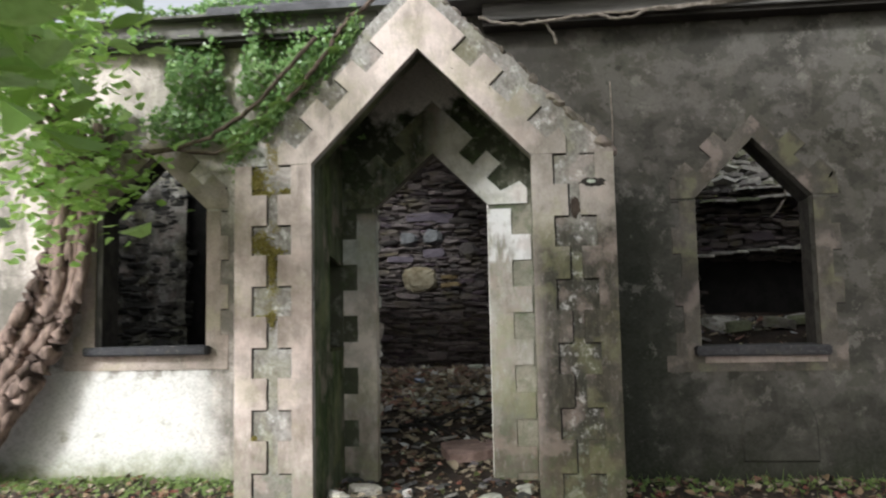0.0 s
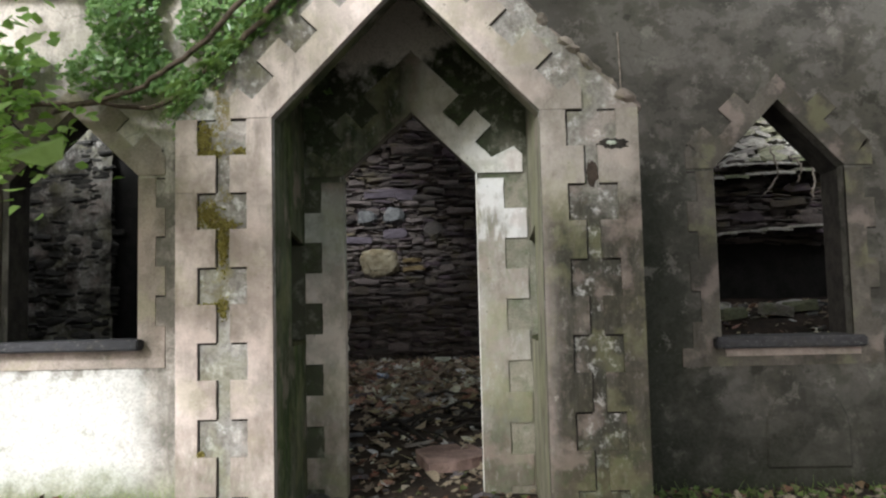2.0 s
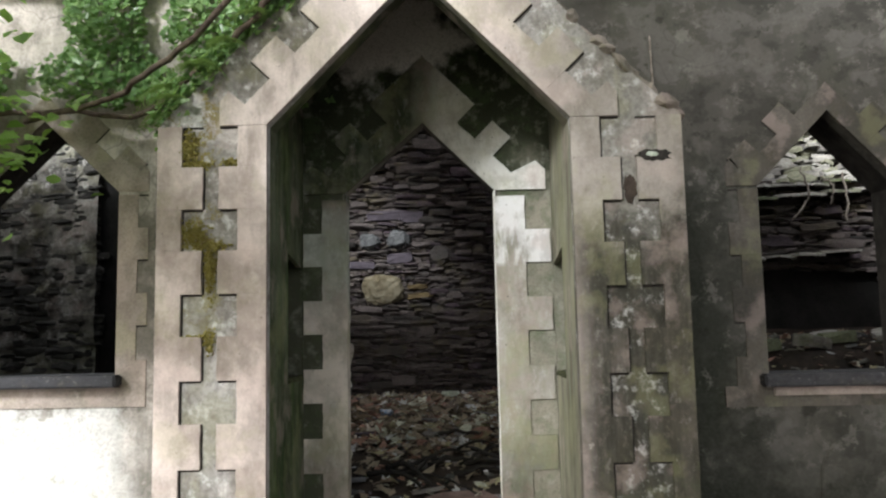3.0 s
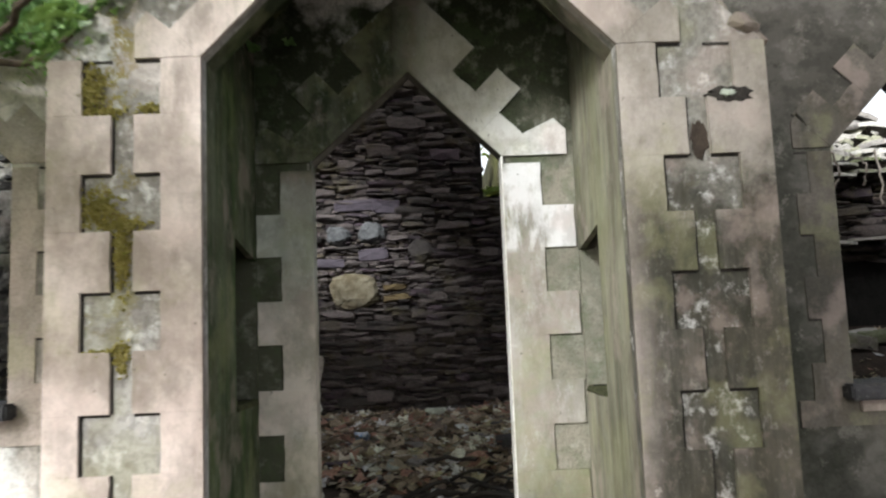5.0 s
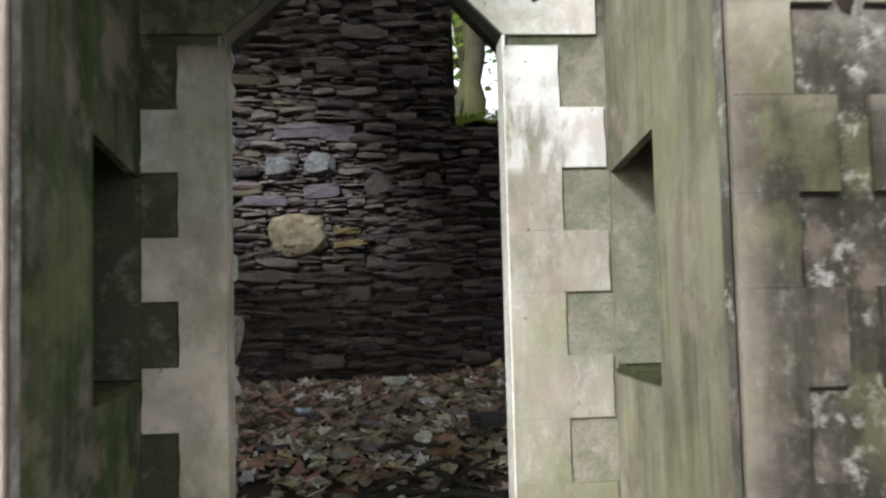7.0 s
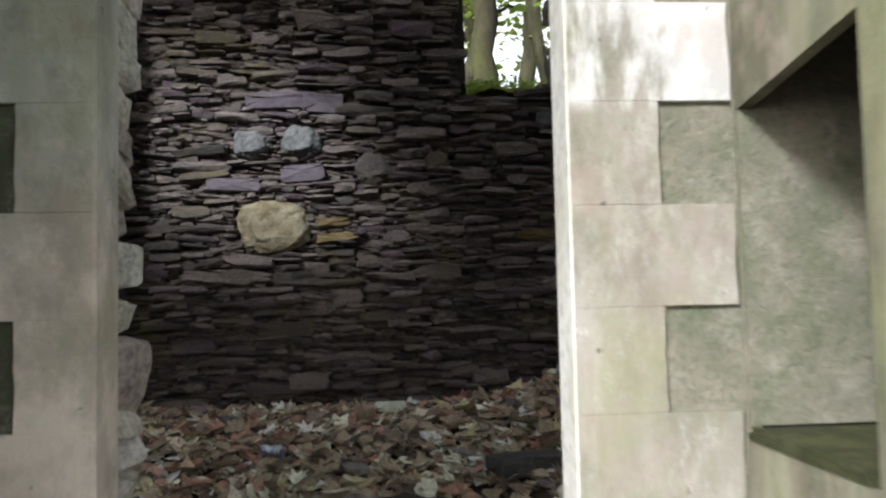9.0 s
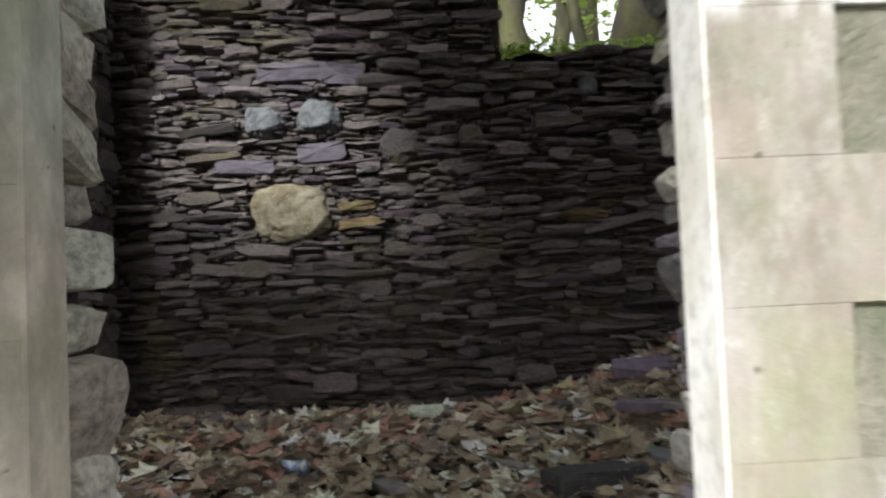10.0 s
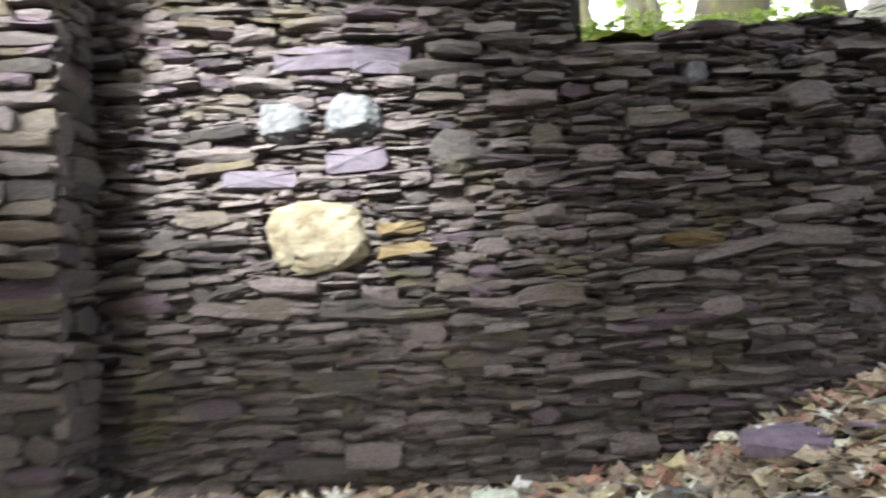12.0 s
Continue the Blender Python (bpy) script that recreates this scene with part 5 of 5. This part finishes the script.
for _ in range(2600):
    x, y = grass_rng.uniform(-4.6, 4.6), -abs(grass_rng.gauss(0, 0.3)) - 0.02
    if abs(x) < 1.45 or (x > 0 and grass_rng.random() < 0.6):
        continue
    h = grass_rng.uniform(0.04, 0.14)
    if grass_rng.random() < 0.4:
        grass.leaf((x, y, ground_height(x, y) + 0.03), (grass_rng.gauss(0, 0.5), -0.5, 1), 0.05, grass_rng, "ivy")
    else:
        b = Vector((x, y, ground_height(x, y) - 0.01))
        lean = Vector((grass_rng.gauss(0, 0.5), grass_rng.gauss(-0.1, 0.5), 1)) * h
        grass.add([b - Vector((0.004, 0, 0)), b + Vector((0.004, 0, 0)), b + lean], [(0, 1, 2)])
tagged(grass.object("grass", M_GRASS), "short grass and weeds along the wall foot", "grass", kind="stuff")

# ---- small things ----


def loose_stone(name, x, y, w, d, h, material, label, category, group="", seed=0, turn=None, lift=0.0, tilt=0.25):
    rng = random.Random(seed)
    v, f = stone_shape(rng, 0 if "slate" in name or "slab" in name else 11)
    me = bpy.data.meshes.new(name)
    me.from_pydata([(p[0] * w, -p[2] * d, -p[1] * h) for p in v], [], f)
    me.materials.append(material)
    ob = tagged(new(name, me), label, category, group)
    ob.matrix_world = pose(x, y, ground_height(x, y) - 0.01 + lift, rng.uniform(-tilt, tilt) * 40, rng.uniform(-tilt, tilt) * 40, rng.uniform(0, 360) if turn is None else turn)
    return ob


slate_rng = random.Random(91)
for k in range(46):
    x, y = slate_rng.uniform(-1.4, 2.2), slate_rng.uniform(0.7, 3.3)
    if x < 0.9 and slate_rng.random() < 0.35:
        x += 1.2
    loose_stone("slate", x, y, slate_rng.uniform(0.12, 0.3), slate_rng.uniform(0.1, 0.2), slate_rng.uniform(0.015, 0.04), M_PIECE, "broken piece of roofing slate among fallen leaves", "slate", "loose slates on the floor", 400 + k, lift=0.02)
for k in range(30):
    x, y = slate_rng.uniform(2.6, 4.8), slate_rng.uniform(0.9, 3.0)
    loose_stone("stone", x, y, slate_rng.uniform(0.15, 0.42), slate_rng.uniform(0.12, 0.32), slate_rng.uniform(0.04, 0.12), M_HEAP, "fallen rubble stone on the heap", "stone", "fallen stones", 460 + k, lift=0.01)
loose_stone("stone", 0.08, 3.10, 0.20, 0.11, 0.10, M_WHITESTONE, "small pale greenish stone at the wall foot", "stone", seed=480, turn=0, tilt=0.05)
loose_stone("slab", 0.74, 2.14, 0.40, 0.20, 0.10, M_SLATE, "thick dark slate slab lying on leaves", "slab", seed=481, turn=8, tilt=0.1)
loose_stone("slate", 1.10, 2.53, 0.30, 0.2, 0.05, M_LOOSEPURPLE, "large purple slate leaning on the rubble", "slate", seed=482, turn=30, lift=0.05)
loose_stone("slate", 1.24, 3.05, 0.34, 0.22, 0.06, M_LOOSEPURPLE, "large purple slate at the wall foot", "slate", seed=483, turn=-20, lift=0.04)
loose_stone("slab", 0.20, 0.70, 0.50, 0.55, 0.10, simple("pink_plaster", (0.36, 0.25, 0.22), (0.22, 0.15, 0.13), 6.0), "fallen slab of pinkish plaster in the doorway", "slab", seed=484, turn=20, tilt=0.1)
for k, (x, y, w) in enumerate(((-0.68, -0.75, 0.22), (-0.45, -0.9, 0.18), (-0.55, -0.45, 0.25), (0.1, -0.85, 0.16), (0.45, -0.8, 0.2), (-0.2, -0.5, 0.12), (0.7, -0.4, 0.2))):
    loose_stone("stone", x, y, w, w * 0.7, w * 0.35, M_JAMB, "pale lump of fallen render in the porch", "stone", "fallen render in the porch", 490 + k, lift=0.0)


def wrapper():
    bm = bmesh.new()
    bmesh.ops.create_cone(bm, cap_ends=True, segments=14, radius1=0.032, radius2=0.032, depth=0.11)
    bmesh.ops.subdivide_edges(bm, edges=[e for e in bm.edges if abs(e.verts[0].co.z - e.verts[1].co.z) > 0.05], cuts=4)
    for v in bm.verts:
        v.co += Vector((noise.noise(v.co * 30), noise.noise(v.co * 30 + Vector((5, 0, 0))), 0)) * 0.02
    ob = tagged(link("can", bm, M_CAN, True), "crumpled silver and blue drink can on leaves", "can")
    ob.matrix_world = pose(-0.51, 2.45, ground_height(-0.51, 2.45) + 0.05, 90, 10, 70)


M_CAN = simple("crushed_tin", (0.75, 0.77, 0.8), (0.18, 0.28, 0.45), 25.0, 0.3, spec=0.6)
M_CAN.node_tree.nodes["Principled BSDF"].inputs["Metallic"].default_value = 0.7
wrapper()
stick_rng = random.Random(95)
for k in range(15):
    x, y, a, L = stick_rng.uniform(-0.5, 0.75), stick_rng.uniform(0.9, 1.9), stick_rng.uniform(-0.9, 0.9), stick_rng.uniform(0.35, 0.9)
    pts = [(x + L * (t - 0.5) * math.cos(a), y + L * (t - 0.5) * math.sin(a), ground_height(x + L * (t - 0.5) * math.cos(a), y + L * (t - 0.5) * math.sin(a)) + 0.03 + 0.10 * math.sin(math.pi * t) * stick_rng.random()) for t in (0, 0.33, 0.66, 1)]
    line = bend(pts, 4, 0.01, 500 + k)
    r = stick_rng.uniform(0.008, 0.028)
    tagged(link("fallen_branch", tube(line, [r * (1.2 - 0.7 * i / len(line)) for i in range(len(line))], 6, seed=k), M_DARKWOOD, True), "thin dark dead branch lying on the rubble", "branch", "fallen branches in the doorway")

for k, pts in enumerate(([(0.42, -0.26, 3.98), (0.7, -0.25, 3.90), (1.1, -0.24, 3.93), (1.6, -0.22, 3.96), (2.2, -0.22, 3.98), (3.1, -0.22, 4.06)], [(0.9, -0.25, 3.93), (1.0, -0.2, 3.86), (1.05, -0.18, 3.74)],
                         [(1.35, -0.24, 3.95), (1.55, -0.23, 3.90), (1.9, -0.22, 3.97), (2.5, -0.22, 4.0)], [(2.3, -0.24, 4.0), (2.75, -0.23, 4.05), (2.9, -0.23, 4.12)])):
    line = bend(pts, 5, 0.012, 540 + k)
    tagged(link("root", tube(line, [0.013] * len(line), 6, seed=k), M_ROOT, True), "bare grey creeper stem along the eaves", "creeper stem", "creeper stems along the eaves")
tagged(link("cable", tube(bend([(1.50, 0.008, 3.45), (1.505, 0.006, 3.1), (1.495, 0.008, 2.72)], 5, 0.002, 1), [0.007] * 11, 6), M_ROOT, True), "short pale cable hanging on the rendered wall", "cable")
panel = tagged(link("wall_panel", slab([(2.43, 0.30), (3.01, 0.30)] + [(2.72 + 0.29 * math.cos(a * math.pi / 12), 0.57 + 0.29 * math.sin(a * math.pi / 12)) for a in range(13)], -0.004, 0.035, 0.012), M_FACADE), "arched raised render panel below the window", "panel", kind="structure")


def ragged(cx, cz, w, h, seed, points=22):
    rng = random.Random(seed)
    return [(cx + w / 2 * math.cos(k * 2 * math.pi / points) * rng.uniform(0.72, 1.12), cz + h / 2 * math.sin(k * 2 * math.pi / points) * rng.uniform(0.7, 1.15)) for k in range(points)]


# A flat dark slab gives the shade inside a hole in the render
part("scar", slab(ragged(1.25, 2.43, 0.19, 0.075, 1), P - 0.023, 0.03, 0.002), M_MORTAR, porch, "dark patch painted for the shade in a broken hole")
part("scar_stone", slab(ragged(1.235, 2.435, 0.07, 0.028, 2), P - 0.032, 0.02, 0.004), M_WHITESTONE, porch)
part("scar", slab(ragged(1.12, 2.26, 0.075, 0.16, 3), P - 0.004, 0.03, 0.002), simple("brown_scar", (0.07, 0.052, 0.04), (0.035, 0.026, 0.02), 15.0), porch, "brown broken scar in the render")
tufts, tuft_rng = Soup(), random.Random(97)
for cx, cz, w, h, n in ((-1.235, 2.53, 0.05, 0.09, 420), (-1.20, 2.44, 0.08, 0.02, 200), (-1.01, 2.45, 0.04, 0.02, 130), (-1.21, 2.07, 0.07, 0.06, 420), (-1.12, 2.00, 0.10, 0.02, 260), (-1.115, 1.88, 0.03, 0.12, 380),
                        (-1.115, 1.50, 0.03, 0.06, 160), (-1.26, 0.64, 0.03, 0.015, 60), (-1.20, 1.52, 0.06, 0.012, 90)):
    for _ in range(n):
        x, z = cx + tuft_rng.gauss(0, w / 2), cz + tuft_rng.gauss(0, h / 2)
        tufts.leaf((x, P - 0.004 - tuft_rng.random() * 0.014, z), (tuft_rng.gauss(0, 0.6), -1, tuft_rng.gauss(0.3, 0.6)), tuft_rng.uniform(0.008, 0.02), tuft_rng, "ivy")
tagged(tufts.object("moss_tufts", M_TUFT), "ochre and olive moss growing on the porch pier", "moss", kind="stuff")

for k, pts in enumerate(([(3.75, 3.1, 3.15), (3.8, 3.05, 2.9), (3.72, 3.02, 2.72), (3.6, 3.0, 2.6)], [(4.2, 3.15, 3.1), (4.22, 3.1, 2.8), (4.15, 3.05, 2.55)], [(3.95, 3.1, 3.05), (4.05, 3.05, 2.95), (4.0, 3.02, 2.75)])):
    line = bend(pts, 5, 0.012, 560 + k)
    tagged(link("root", tube(line, [0.011] * len(line), 6, seed=k), M_ROOT, True), "thin pale root hanging down the broken wall", "root", "roots hanging in the east room")

# ---- slate ledges of the broken chimney breast in the east room ----
ledge_rng = random.Random(88)
for z, x0, x1, reach in ((2.18, 2.75, 4.25, 0.30), (2.84, 2.9, 4.7, 0.22), (2.98, 3.3, 4.9, 0.16)):
    ledge = tagged(new("ledge"), "projecting course of pale slates in the rubble wall", "ledge", "slate ledges")
    ledge.location = ((x0 + x1) / 2, BACK, z)
    x = x0
    while x < x1:
        w = ledge_rng.uniform(0.16, 0.4)
        v, f = stone_shape(ledge_rng)
        m = Matrix.LocRotScale((x + w / 2 - (x0 + x1) / 2, -reach / 2 + 0.1, 0.06 * (x - x0) + ledge_rng.uniform(-0.01, 0.015)), Euler((-1.57 + ledge_rng.uniform(-0.1, 0.1), ledge_rng.uniform(-0.04, 0.04), 0)), (w, 0.035, reach + 0.2 + ledge_rng.uniform(-0.1, 0.05)))
        me = bpy.data.meshes.new("slate")
        me.from_pydata([m @ Vector(p) for p in v], [], f)
        me.materials.append(M_HEAP)
        new("slate", me).parent = ledge
        x += w * 0.92

# ---- rubble faces ----
FACE = Matrix.Translation((0, BACK + 0.075, 0))
for i, (name, x, z, w, h, d, material) in enumerate(FEATURES):
    if name in ("boulder", "quartz_stone", "round_stone"):
        ob = part(name, boulder(w, d, h, i), material, wall_back)
        ob.matrix_local = FACE @ pose(x, 0, z)
    else:
        ob = new(name, stone_mesh(name, stone_shape(random.Random(70 + i), 14 if name == "purple_stone" else 0, 0.22), material))
        ob.parent, ob.matrix_local = wall_back, FACE @ Matrix.LocRotScale((x, 0, z), Euler((0.1 * math.sin(i * 3.1), 0.06 * math.sin(i * 7.7), 0)), (w * 1.05, d * 1.15, h * 1.1))
rubble_wall(wall_back, FACE, (-1.70, 5.2, 0.5, 4.4), 3, 0.22, 0.05, stands, lambda u, v: -1.3 < u < 0.75 and 1.35 < v < 2.65, 0.10, STONE_MESHES, M_STONE_FAR)
rubble_wall(wall_back, FACE, (-1.70, 2.6, 0.6, 3.7), 13, 0.085, 0.026, lambda u, v: v < wall_top(u) - 0.03, lambda u, v: False, 0.072, STONE_MESHES, M_STONE_FAR)
rubble_wall(wall_back, FACE, (-6.2, -2.5, 0.4, 4.4), 4, 0.24, 0.085, lambda u, v: not in_west_dark(u, v), lambda u, v: False, 0.07, STONE_MESHES, M_LIMED_FAR)
rubble_wall(wall_side, pose(-2.45, 0, 0, 0, 0, 90), (2.55, 3.1, 0.3, 2.78), 6, 0.26, 0.07, lambda u, v: True, lambda u, v: False, 0.07, STONE_MESHES, M_STONE_FAR)
rubble_wall(pier, pose(0, 3.10, 0), (-2.45, -1.60, 0.6, 4.2), 16, 0.26, 0.10, lambda u, v: True, lambda u, v: True, 0.06, STONE_MESHES, M_STONE_FAR)
rubble_wall(pier, pose(-1.63, 0, 0, 0, 0, 90), (3.08, BACK, 0.6, 4.2), 17, 0.24, 0.09, lambda u, v: True, lambda u, v: True, 0.05, STONE_MESHES, M_STONE_FAR)
rubble_wall(wall_end, pose(5.2, 0, 0, 0, 0, -90), (-BACK, -0.48, 0.6, 3.1), 7, 0.3, 0.09, lambda u, v: True, lambda u, v: False, 0.07, STONE_MESHES, M_STONE_FAR)
rubble_wall(wall, pose(-0.64, 0, 0, 0, 0, 90), (0.145, 0.48, 0.1, 2.5), 8, 0.26, 0.15, lambda u, v: True, lambda u, v: True, 0.06, JAMB_MESHES, M_JAMB)
rubble_wall(wall, pose(0.572, 0, 0, 0, 0, -90), (-0.48, -0.145, 0.1, 2.5), 9, 0.20, 0.09, lambda u, v: True, lambda u, v: True, 0.06, JAMB_MESHES_EAST, M_JAMB_EAST)
